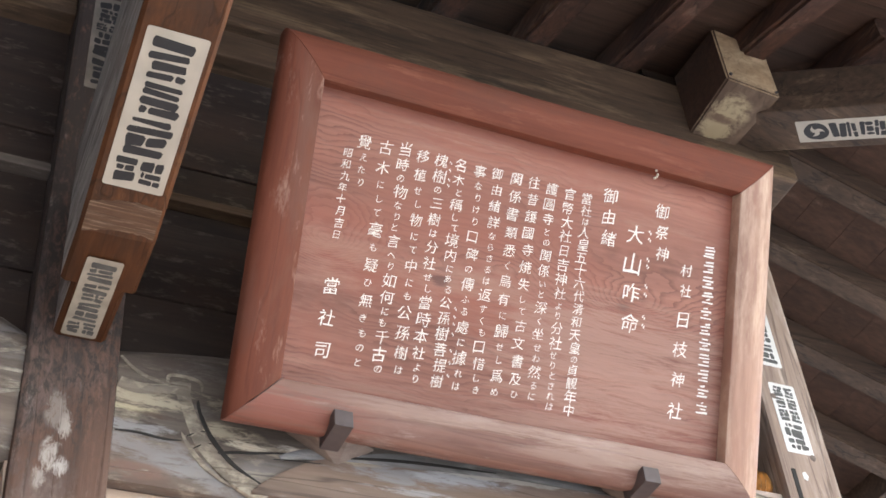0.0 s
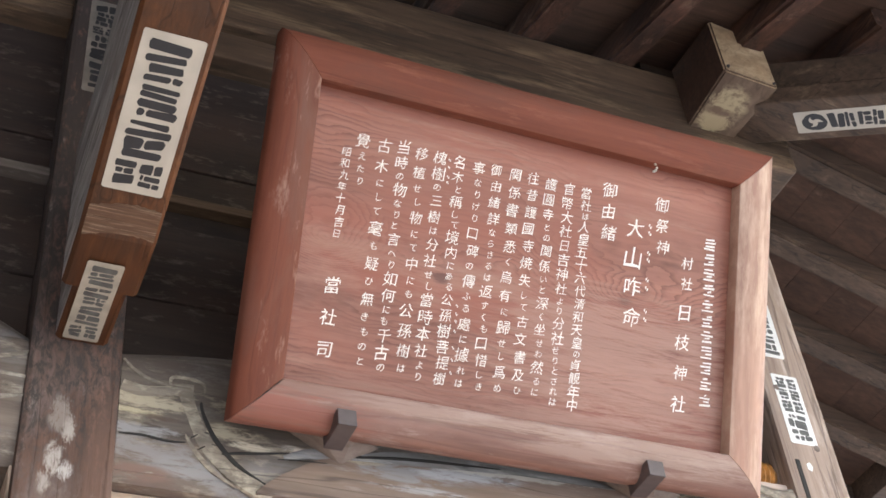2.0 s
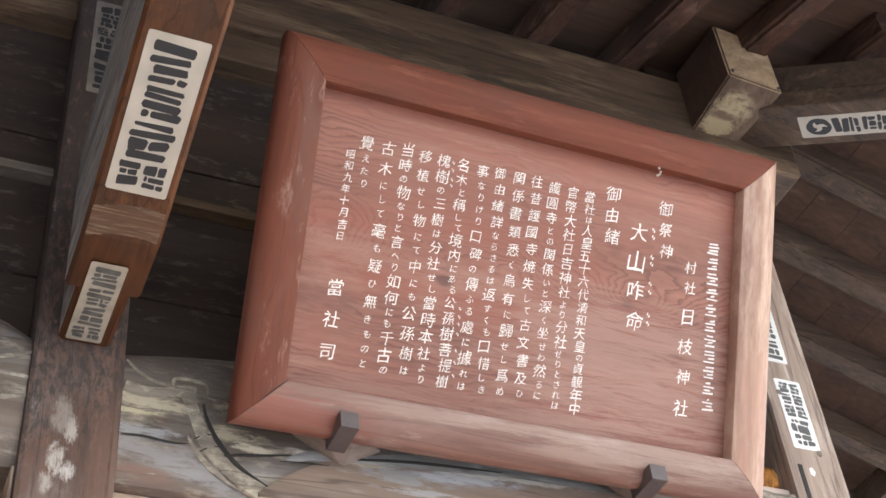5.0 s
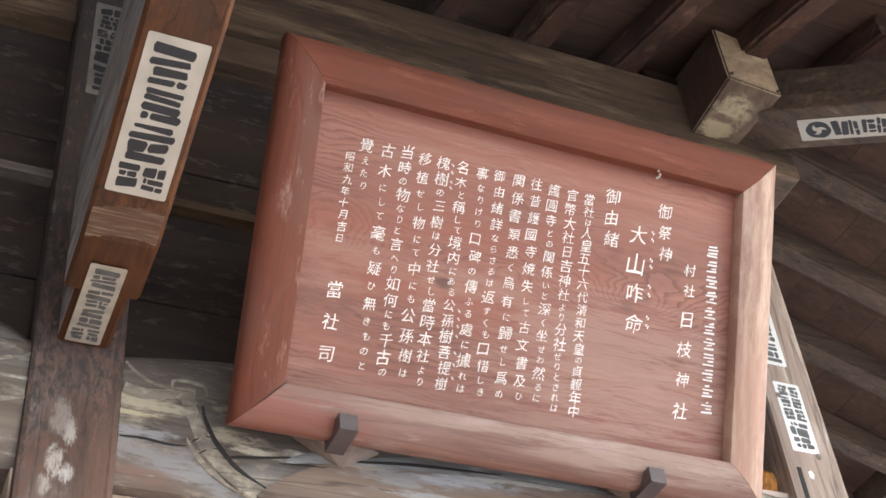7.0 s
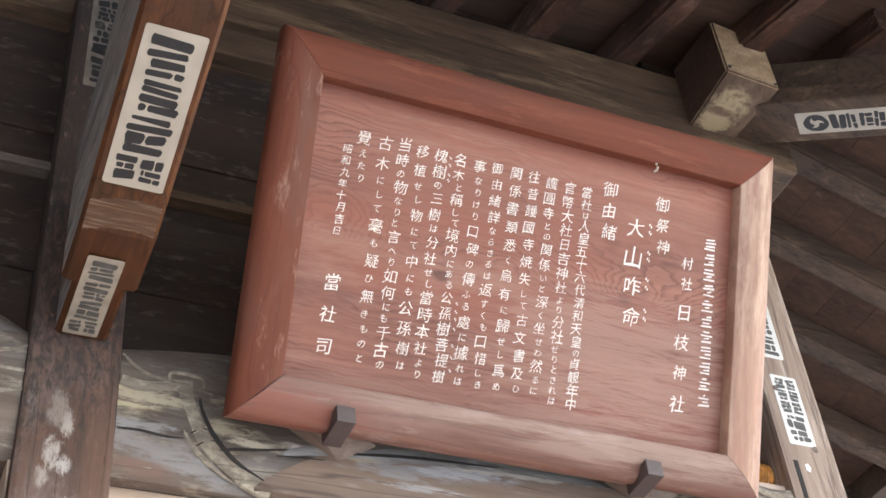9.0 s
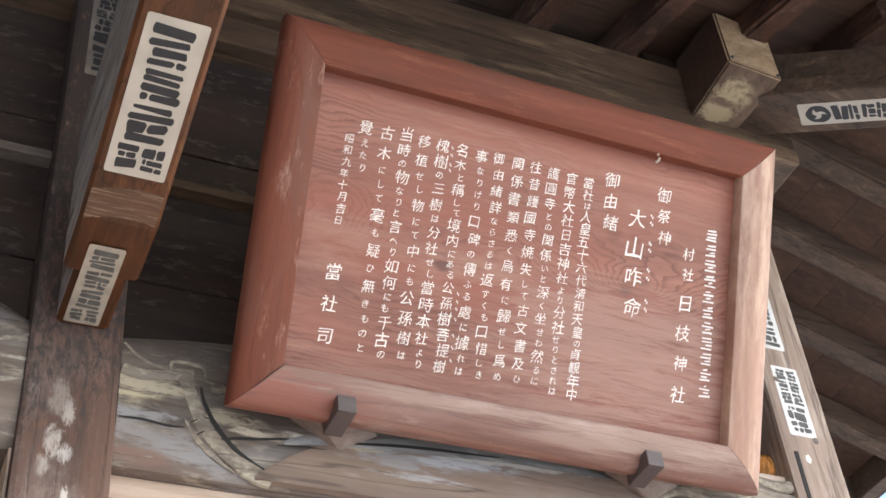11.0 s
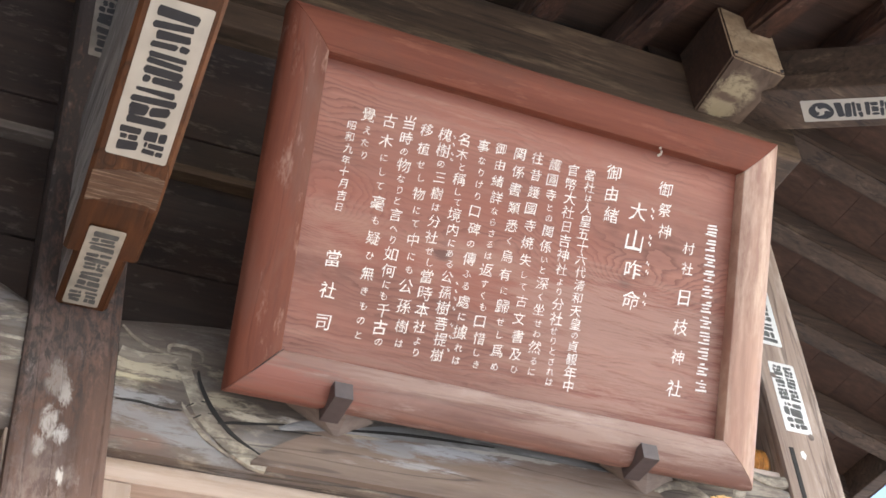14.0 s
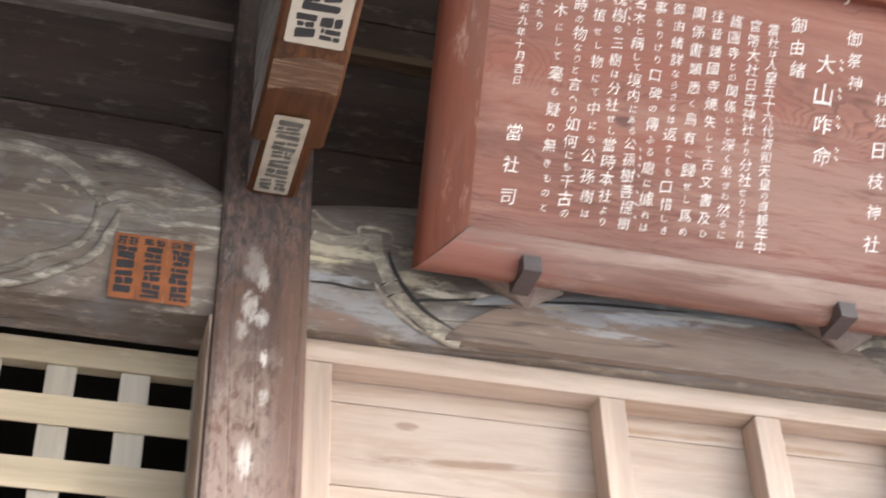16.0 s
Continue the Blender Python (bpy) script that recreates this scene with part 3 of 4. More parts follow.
def right_top(x):
    s = min((x - LX1) / 0.35, (RX0 - x) / 0.35, 1)
    return 1.80 + 0.04 * math.sin(max(s, 0) * math.pi / 2) - (0.098 * min(max((x - 1.72) / 0.2, 0), 1))


def left_top(x):
    s = min(max((LX0 - x) / 0.22, 0), 1)
    return 1.80 + 0.08 * math.sin(s * math.pi / 2)


beam_r = carved_beam(LX1, RX0, right_top, "weathered grey-brown carved lintel beam with pale streaks and cracks", STREAKED_BEAM)
beam_l = carved_beam(-1.58, LX0, left_top, "weathered grey carved lintel beam with raised scroll", BEAM)

bm = bmesh.new()
rib(bm, [(0.548, h(1.722)), (0.556, h(1.69)), (0.57, h(1.65)), (0.596, h(1.592)), (0.645, h(1.535)), (0.70, h(1.502)), (0.735, h(1.487))], [0.026, 0.019, 0.02, 0.019, 0.018, 0.021, 0.014], 0.01, -0.008)
part("sleeve_carving", bm, CARVED, beam_r, "bleached carved band curling down the beam", smooth=True)
bm = bmesh.new()
rib(bm, [(0.424, h(1.70)), (0.46, h(1.692)), (0.51, h(1.70)), (0.56, h(1.722))], [0.016, 0.016, 0.013, 0.012], 0.012, -0.008)
part("shoulder_carving", bm, CARVED, beam_r, smooth=True)
bm = bmesh.new()
rib(bm, [(0.524, h(1.702)), (0.522, h(1.732)), (0.535, h(1.741)), (0.575, h(1.739)), (0.592, h(1.728)), (0.588, h(1.7)), (0.56, h(1.694))], [0.003, 0.0042, 0.0045, 0.0045, 0.004, 0.0035, 0.002], 0.007, -0.0125)
part("cap_carving", bm, CARVED, beam_r, "rounded cap of the carved band")
bm = bmesh.new()
rib(bm, [(0.424, h(1.765)), (0.45, h(1.74)), (0.485, h(1.722)), (0.52, h(1.716))], [0.003, 0.004, 0.004, 0.003], 0.006, -0.0135)
part("edge_line", bm, CARVED, beam_r, smooth=True)
bm = bmesh.new()
rib(bm, [(0.76, h(1.582)), (0.82, h(1.602)), (0.9, h(1.6)), (1.0, h(1.62)), (1.15, h(1.63)), (1.3, h(1.633)), (1.45, h(1.632)), (1.55, h(1.61)), (1.61, h(1.58))], [0.006, 0.013, 0.012, 0.02, 0.022, 0.021, 0.02, 0.015, 0.005], 0.006, -0.0135)
part("edge_moulding", bm, GREY_BEAM, beam_r, smooth=True)
bm = bmesh.new()
rib(bm, [(1.62, h(1.575)), (1.68, h(1.62)), (1.74, h(1.63)), (1.8, h(1.61))], [0.006, 0.012, 0.014, 0.006], 0.012, -0.010)
part("leaf_carving", bm, CARVED, beam_r, smooth=True)
# black strips stand for the shadow in the groove and creases
bm = bmesh.new()
rib(bm, [(0.588, h(1.715)), (0.586, h(1.68)), (0.595, h(1.645)), (0.62, h(1.597)), (0.663, h(1.549)), (0.714, h(1.517)), (0.755, h(1.5))], [0.002, 0.006, 0.007, 0.0065, 0.005, 0.003, 0.001], 0.006, -0.0125)
part("carved_groove", bm, BLACK, beam_r, "dark groove beside the carved band")
bm = bmesh.new()
rib(bm, [(0.53, h(1.705)), (0.534, h(1.67)), (0.546, h(1.63)), (0.565, h(1.585)), (0.605, h(1.535)), (0.66, h(1.498))], [0.002, 0.005, 0.006, 0.006, 0.006, 0.002], 0.008, -0.0105)
part("sleeve_carving", bm, CARVED, beam_r, smooth=True)
for cx, cz in ((0.588, 1.608), (0.602, 1.582)):
    bm = bmesh.new()
    rib(bm, [(cx - 0.022, h(cz - 0.013)), (cx, h(cz + 0.002)), (cx + 0.018, h(cz + 0.005))], [0.001, 0.0022, 0.001], 0.005, -0.0165)
    part("crease", bm, BLACK, beam_r)
MIRROR = LX1 + RX0
for pts, ws, d, y, nm, mt in (
        ([(0.548, 1.722), (0.556, 1.69), (0.57, 1.65), (0.596, 1.592), (0.645, 1.535), (0.70, 1.502), (0.735, 1.487)], [0.024, 0.019, 0.02, 0.019, 0.019, 0.023, 0.015], 0.011, -0.008, "sleeve_carving", PALE_BEAM),
        ([(0.424, 1.70), (0.46, 1.692), (0.51, 1.70), (0.56, 1.722)], [0.016, 0.016, 0.013, 0.012], 0.012, -0.008, "shoulder_carving", CARVED),
        ([(0.585, 1.715), (0.583, 1.68), (0.592, 1.645), (0.617, 1.595), (0.66, 1.545), (0.712, 1.512), (0.75, 1.497)], [0.001, 0.003, 0.0035, 0.0035, 0.003, 0.0025, 0.001], 0.004, -0.0105, "carved_groove", BLACK)):
    bm = bmesh.new()
    rib(bm, [(MIRROR - x, h(z)) for x, z in pts], ws, d, y)
    part(nm, bm, mt, beam_r)
# orange flakes paint patches of sunlight near the end of the beam
for k, (gx, gz, gw, gh) in enumerate(((1.845, 1.616, 0.03, 0.009), (1.815, 1.612, 0.015, 0.005))):
    bm = bmesh.new()
    gr = random.Random(60 + k)
    loft(bm, [[(gx + gw * math.cos(a) * gr_, y, h(gz) + gh * math.sin(a) * gr_) for a, gr_ in [(i * math.pi / 7, q) for i, q in enumerate((1, 0.7, 0.9, 0.6, 1.0, 0.75, 0.9, 0.65, 0.95, 0.8, 1.0, 0.7, 0.85, 0.75))]] for y in (-0.008, -0.0155)])
    part("sun_patch", bm, SUN_GLINT, beam_r, "orange flake painted for sunlight on the beam")
# smooth brown lower face of the beam, under a curved edge
bm = bmesh.new()
rings = []
for i in range(41):
    x = 0.70 + 1.04 * i / 40
    e = min((x - 0.70) / 0.14, (1.745 - x) / 0.12, 1.0)
    top = 1.489 + max(e, 0.02) ** 0.7 * (0.105 + 0.035 * min(max((x - 0.8) / 0.5, 0), 1))
    rings.append([(x, -0.004, h(1.4825)), (x, -0.0165, h(1.487)), (x, -0.0175, h((1.487 + top) / 2)), (x, -0.0165, h(top) - 0.004), (x, -0.004, h(top))])
loft(bm, rings)
part("lower_face", bm, BROWN_BEAM, beam_r, "smooth brown lower face of the beam")
# cracks; the last strip paints the dark gap under the plaque
for pts, w, yc in (([(0.424, 1.583), (0.47, 1.585), (0.52, 1.58), (0.556, 1.583)], 0.003, -0.0165), ([(0.626, 1.567), (0.66, 1.576), (0.7, 1.582), (0.78, 1.597)], 0.0036, -0.0152), ([(0.745, 1.572), (0.79, 1.577), (0.85, 1.58)], 0.002, -0.0215), ([(0.88, 1.603), (1.0, 1.619), (1.1, 1.627), (1.25, 1.634)], 0.004, -0.0195)):
    bm = bmesh.new()
    rib(bm, [(x, h(z)) for x, z in pts], [w * 0.6] + [w] * (len(pts) - 2) + [w * 0.3], 0.004, yc)
    part("crack", bm, BLACK, beam_r, "dark crack and gap line along the beam")
for pts, ws in (
        ([(-0.42, 1.77), (-0.3, 1.8), (-0.21, 1.812), (-0.166, 1.814), (-0.104, 1.797), (-0.055, 1.767), (-0.02, 1.734), (0.008, 1.7)], [0.012, 0.014, 0.015, 0.016, 0.017, 0.018, 0.019, 0.012]),
        ([(-0.3, 1.47), (-0.165, 1.515), (-0.126, 1.535), (-0.108, 1.555), (-0.067, 1.573), (-0.027, 1.603), (-0.007, 1.649), (-0.008, 1.7)], [0.006, 0.008, 0.009, 0.008, 0.008, 0.009, 0.009, 0.006]),
        ([(-0.3, 1.462), (-0.159, 1.487), (-0.107, 1.505), (-0.062, 1.533), (-0.008, 1.569), (0.021, 1.63), (0.037, 1.691)], [0.005, 0.009, 0.01, 0.01, 0.011, 0.011, 0.007]),
        ([(0.0, 1.7), (0.02, 1.722), (0.048, 1.732), (0.087, 1.73), (0.119, 1.711), (0.181, 1.72), (0.2395, 1.743)], [0.006, 0.012, 0.01, 0.011, 0.007, 0.006, 0.004]),
        ([(0.025, 1.7), (0.05, 1.708), (0.08, 1.702), (0.092, 1.69), (0.07, 1.682)], [0.004, 0.007, 0.007, 0.006, 0.003]),
        ([(0.031, 1.68), (0.076, 1.683), (0.123, 1.673), (0.183, 1.682), (0.2395, 1.68)], [0.004, 0.006, 0.009, 0.007, 0.005]),
        ([(0.16, 1.622), (0.19, 1.624), (0.2395, 1.638)], [0.003, 0.007, 0.005])):
    bm = bmesh.new()
    rib(bm, [(x, h(z)) for x, z in pts], ws, 0.01, -0.0115)
    part("scroll_carving", bm, SCROLL, beam_l, "raised scroll carved on the beam", smooth=True)
bm = bmesh.new()
rib(bm, [(-0.25, h(1.68)), (-0.2, h(1.7)), (-0.16, h(1.712)), (-0.135, h(1.7)), (-0.15, h(1.682)), (-0.185, h(1.68))], [0.006, 0.01, 0.011, 0.009, 0.007, 0.004], 0.007, -0.0085)
part("scroll_carving", bm, BEAM, beam_l)
# chipped, bleached spots on the scroll
for k, (cx, cz, cw, tilt) in enumerate(((-0.095, 1.668, 0.034, -0.55), (-0.06, 1.72, 0.028, -0.45), (-0.115, 1.735, 0.018, 0.1), (0.142, 1.764, 0.04, -0.1), (-0.19, 1.64, 0.02, 0.1))):
    bm = bmesh.new()
    cr = random.Random(90 + k)
    edge = [(a * math.pi / 6, cr.uniform(0.55, 1.0)) for a in range(12)]
    loft(bm, [[(cx + q * f * cw * math.cos(a), y, h(cz) + q * f * (0.008 * math.sin(a) + tilt * cw * math.cos(a))) for a, q in edge] for y, f in ((-0.009, 1.0), (-0.0142, 0.85))])
    part("bleached_chip", bm, CARVED, beam_l, "bleached chipped spot on the carving")

# ---- wall over the beams: dark boards, rails, wall plate ----
for x0, x1 in ((-1.58, LX0), (LX1, RX0)):
    w = solid("wall_over_door", cube(x0, x1, 0.105, 0.13, h(1.74), h(2.9), 0), DARK, "dark timber wall over the carved beam", "wall", "structure")
    z = 1.75
    for k, step in enumerate((0.26, 0.225, 0.2, 0.23, 0.2)):
        part("plank", cube(x0, x1, 0.08 - 0.006 * (k % 2), 0.106, h(z), h(z + step - 0.0012), 0.002), DARK, w)
        z += step
    # the lit edge of the left rail is put in as paler wood
    solid("nuki_rail", cube(x0, x1, 0.045, 0.082, h(2.287), h(2.312), 0.003), RAIL if x0 < 0 else PLATE, "narrow wooden rail across the dark wall", "rail", "structure")
    solid("head_rail", cube(x0, x1, 0.012, 0.15, h(2.81), h(2.912), 0.006), PLATE, "brown timber head rail under the wall plate", "beam", "structure")

keta = solid("wall_plate", cube(-3.4, 2.44, -0.015, 0.17, h(2.922), h(3.225), 0.01), PLATE, "long brown timber wall plate under the rafters", "beam", "structure")
side_keta = solid("side_wall_plate", cube(2.062, 2.225, 0.172, 3.7, h(2.97), h(3.225), 0.01), HIP, "brown timber wall plate of the side wall", "beam", "structure")

nose = thing("beam_nose", (2.145, -0.12, h(3.005)), "tan squared beam end jutting from the wall plate", "beam end")
bm = bmesh.new()
loft(bm, [[(2.062, -0.012, h(3.0)), (2.228, -0.012, h(3.0)), (2.228, -0.012, h(3.26)), (2.062, -0.012, h(3.26))],
          [(2.058, -0.24, h(3.01)), (2.236, -0.245, h(2.985)), (2.236, -0.245, h(3.2)), (2.058, -0.24, h(3.24))]])
bmesh.ops.bevel(bm, geom=list(bm.edges), offset=0.006, segments=2, affect="EDGES")
for f in bm.faces:
    f.normal_update()
    # darker wood on the side faces paints the shade there
    if abs(f.normal.x) > 0.8:
        f.material_index = 1
    elif f.normal.z < -0.7:
        f.material_index = 2
part("block", bm, [NOSE, BOARD, NOSE_UNDER], nose)
for nx, ny, nz in ((2.222, -0.247, 3.0), (2.072, -0.243, 3.03)):
    bm = bmesh.new()
    bmesh.ops.create_cone(bm, segments=10, radius1=0.006, radius2=0.004, depth=0.006, cap_ends=True, matrix=Matrix.Translation((nx, ny, h(nz))) @ pose(0, 0, 0, 90, 0, 0))
    part("nail", bm, IRON, nose, "dark iron nail head")

# ---- roof: rafters, boards, hip rafter ----
SLOPE = math.tan(radians(19))


def rafter_z(y):
    return h(3.232) + SLOPE * y


def front_rafter(x, y_end):
    bm = bmesh.new()
    w, d = 0.046, 0.1
    loft(bm, [[(x - w, y, rafter_z(y)), (x + w, y, rafter_z(y)), (x + w, y, rafter_z(y) + d), (x - w, y, rafter_z(y) + d)] for y in (y_end, 0.5)])
    bmesh.ops.bevel(bm, geom=[e for e in bm.edges if abs(e.verts[0].co.y - e.verts[1].co.y) > 0.1], offset=0.012, segments=2, affect="EDGES")
    solid("rafter", bm, RAFTER, "dark red-brown wooden rafter under the eaves", "rafter", group="front eaves rafters")


for k in range(-15, 6):
    x = 1.572 + 0.307 * k
    front_rafter(x, -1.25 if x < 2.2 else -max(0.36, x - 2.0))


def side_rafter(y):
    bm = bmesh.new()
    w, d = 0.046, 0.1
    x_end = 3.62
    loft(bm, [[(x, y - w, h(3.232) - SLOPE * (x - 2.225)), (x, y + w, h(3.232) - SLOPE * (x - 2.225)), (x, y + w, h(3.332) - SLOPE * (x - 2.225)), (x, y - w, h(3.332) - SLOPE * (x - 2.225))] for x in (2.0, x_end)])
    bmesh.ops.bevel(bm, geom=[e for e in bm.edges if abs(e.verts[0].co.x - e.verts[1].co.x) > 0.1], offset=0.01, segments=2, affect="EDGES")
    solid("rafter", bm, SIDE_RAFTER, "grey-brown wooden rafter of the side eaves", "rafter", group="side eaves rafters")


for k in range(11):
    side_rafter(0.095 + 0.335 * k)

# boards over the rafters, in two planes that meet over the hip
roof = tagged(new("eaves_boarding"), "dark brown boarding over the rafters", "roof", kind="structure")
y = 0.5
while y > -1.3:
    y1 = y - 0.148
    xe = 2.225 - y1 + 0.35
    bm = bmesh.new()
    loft(bm, [[(-4.2, a, rafter_z(a) + 0.1 + o) for a, o in ((y, 0.0), (y1 + 0.0015, 0.0), (y1 + 0.0015, 0.018), (y, 0.018))],
              [(min(xe, 3.7), a, rafter_z(a) + 0.1 + o) for a, o in ((y, 0.0), (y1 + 0.0015, 0.0), (y1 + 0.0015, 0.018), (y, 0.018))]])
    part("board", bm, BOARD, roof)
    y = y1
x = 2.0
while x < 3.7:
    x1 = x + 0.148
    zz = [h(3.332) - SLOPE * (a - 2.225) + 0.002 for a in (x, x1 - 0.0015)]
    bm = bmesh.new()
    ys = -(x1 - 2.225) - 0.2
    loft(bm, [[(x, b, zz[0]), (x1 - 0.0015, b, zz[1]), (x1 - 0.0015, b, zz[1] + 0.018), (x, b, zz[0] + 0.018)] for b in (max(ys, -1.3), 4.2)])
    part("board", bm, BOARD, roof)
    x = x1
bm = bmesh.new()
loft(bm, [[(-4.4, 4.3, h(4.9)), (3.0, 4.3, h(4.9)), (3.0, 4.3, h(5.0)), (-4.4, 4.3, h(5.0))], [(-4.4, -1.4, h(2.91)), (3.9, -1.4, h(2.91)), (3.9, -1.4, h(3.0)), (-4.4, -1.4, h(3.0))]])
solid("roof", bm, BOARD, "dark roof slab over the eaves boarding", "roof", "structure")
solid("fascia", cube(-4.3, 3.75, -1.34, -1.28, h(2.78), h(2.92), 0.005), SIDE_RAFTER, "brown fascia board along the front eaves", "fascia", "structure")
solid("fascia", cube(3.62, 3.68, -1.28, 4.2, h(2.74), h(2.87), 0.005), SIDE_RAFTER, "brown fascia board along the side eaves", "fascia", "structure")

# unseen porch roof, implied by the tie beam, sized to shade the left
bm = bmesh.new()
loft(bm, [[(-4.6, y, h(z)), (1.25, y, h(z)), (1.25, y, h(z) + 0.12), (-4.6, y, h(z) + 0.12)] for y, z in ((-1.2, 2.78), (-2.2, 2.52), (-3.3, 2.32))])
solid("porch_roof", bm, BOARD, "unseen dark porch roof that shades the left of the hall", "roof", "structure")

HIP_POSE = Matrix.Translation((2.145, 0.085, h(3.085))) @ pose(0, 0, 0, 0, 0, -45) @ pose(0, 0, 0, 0, 20, 0)
hip = thing("hip_rafter", (2.3, -0.07, h(2.9)), "grey-brown hip rafter running out from the corner post", "rafter")
part("lower_beam", cube(0.02, 2.0, -0.135, 0.045, -0.015, 0.05, 0.008, HIP_POSE), HIP, hip)
part("upper_beam", cube(0.02, 2.0, -0.115, 0.025, 0.052, 0.17, 0.008, HIP_POSE), HIP, hip)


# ---- shrimp beam jutting out of the post, with stickers underneath ----
UNDER = [(0.0, 1.78), (-0.1, 1.779), (-0.19, 1.777), (-0.335, 1.783), (-0.41, 1.806), (-0.53, 1.8446), (-0.66, 1.8864), (-0.78, 1.925), (-0.92, 1.985), (-1.05, 2.07), (-1.2, 2.22), (-1.3, 2.4), (-1.34, 2.72)]
UPPER = [(0.0, 2.06), (-0.1, 2.10), (-0.19, 2.14), (-0.32, 2.165), (-0.41, 2.175), (-0.5, 2.205), (-0.6, 2.245), (-0.69, 2.29), (-0.8, 2.35), (-0.92, 2.42), (-1.02, 2.5), (-1.1, 2.6), (-1.14, 2.76)]
shrimp = thing("shrimp_beam", (0.331, -0.1, h(1.8)), "red-brown curved tie beam jutting from the post, grey bleached side", "beam")


def tie_segment(i0, i1, half, xc=0.333):
    bm = bmesh.new()
    c = 0.008
    rings = []
    for (ya, za), (yb, zb) in zip(UNDER[i0:i1 + 1], UPPER[i0:i1 + 1]):
        rings.append([(xc - half, ya, h(za) + c), (xc - half + c, ya, h(za)), (xc + half - c, ya, h(za)), (xc + half, ya, h(za) + c), (xc + half, yb, h(zb)), (xc - half, yb, h(zb))])
    loft(bm, rings)
    bm.faces.ensure_lookup_table()
    for f in bm.faces:
        f.normal_update()
        if abs(f.normal.x) > 0.8:
            f.material_index = 1
    return bm


part("neck", tie_segment(0, 2, 0.052, 0.334), [SHRIMP, SHRIMP_SIDE], shrimp)
part("arm", tie_segment(2, 12, 0.073), [SHRIMP, SHRIMP_SIDE], shrimp)
bm = bmesh.new()
sr = random.Random(9)
rings = []
for i in range(27):
    u = -0.066 + 0.132 * i / 26
    arc = 0.014 * math.cos(u / 0.066 * 1.3 - 0.4)
    v0, v1 = -0.036 + sr.uniform(-0.0015, 0.0015) + arc * 0.9, 0.024 + sr.uniform(-0.0015, 0.0015) + arc
    rings.append([(0.333 + u, -0.372 - v, h(1.7935) - w + 0.307 * v) for v, w in ((v0, -0.001), (v0, 0.0009), (v1, 0.0009), (v1, -0.001))])
loft(bm, rings)
part("sawn_band", bm, SAWN, shrimp, "pale band with saw marks")


# ---- the votive plaque ----
LEAN_S, LEAN_C = 0.481, 0.8767
B0Y, B0Z = -0.12, h(1.579)
BU0, BU1, BV1 = 0.609, 1.847, 0.834
SKEW = 0.0105


def on_plaque(u, v, w):
    """Across, up the leaning plaque, and out from its front."""
    return (u + SKEW * (BV1 - v), B0Y - LEAN_S * v - LEAN_C * w, B0Z + LEAN_C * v - LEAN_S * w)


plaque = thing("votive_plaque", on_plaque((BU0 + BU1) / 2, 0, -0.03), "red-stained wooden shrine plaque with white brush writing, leaning forward", "plaque")
bm = bmesh.new()
RECESS = -0.045
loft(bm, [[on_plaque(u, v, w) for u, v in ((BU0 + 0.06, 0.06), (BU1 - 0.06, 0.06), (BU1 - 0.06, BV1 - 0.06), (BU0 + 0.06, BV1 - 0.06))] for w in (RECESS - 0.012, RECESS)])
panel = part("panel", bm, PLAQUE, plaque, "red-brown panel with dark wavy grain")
PROFILE = [(0.0, -0.062), (0.0, -0.027), (0.004, -0.018), (0.012, -0.011), (0.024, -0.005), (0.038, -0.0015), (0.054, 0.0), (0.075, -0.003), (0.09, -0.008), (0.0955, -0.011), (0.097, -0.016), (0.097, -0.05), (0.06, -0.06)]
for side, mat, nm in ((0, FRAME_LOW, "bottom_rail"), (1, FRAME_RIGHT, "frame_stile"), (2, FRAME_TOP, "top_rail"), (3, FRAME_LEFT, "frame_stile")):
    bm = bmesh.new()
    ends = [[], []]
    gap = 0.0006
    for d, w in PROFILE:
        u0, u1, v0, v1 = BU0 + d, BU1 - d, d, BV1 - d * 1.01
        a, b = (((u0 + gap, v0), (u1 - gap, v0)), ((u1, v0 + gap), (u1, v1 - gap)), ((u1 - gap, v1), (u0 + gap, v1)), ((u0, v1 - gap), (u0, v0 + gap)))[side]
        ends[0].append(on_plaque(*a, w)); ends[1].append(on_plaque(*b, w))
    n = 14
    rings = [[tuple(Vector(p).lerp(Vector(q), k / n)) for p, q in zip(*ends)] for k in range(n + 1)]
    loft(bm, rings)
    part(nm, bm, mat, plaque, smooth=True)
# open mitre crack at the lower corner
bm = bmesh.new()
vs = [bm.verts.new(on_plaque(BU0 + a, b, 0.0012)) for a, b in ((0.03, 0.0275), (0.097, 0.0952), (0.0985, 0.0978), (0.06, 0.061))]
bm.faces.new(vs)
part("mitre_crack", bm, BLACK, plaque, "dark open mitre joint")

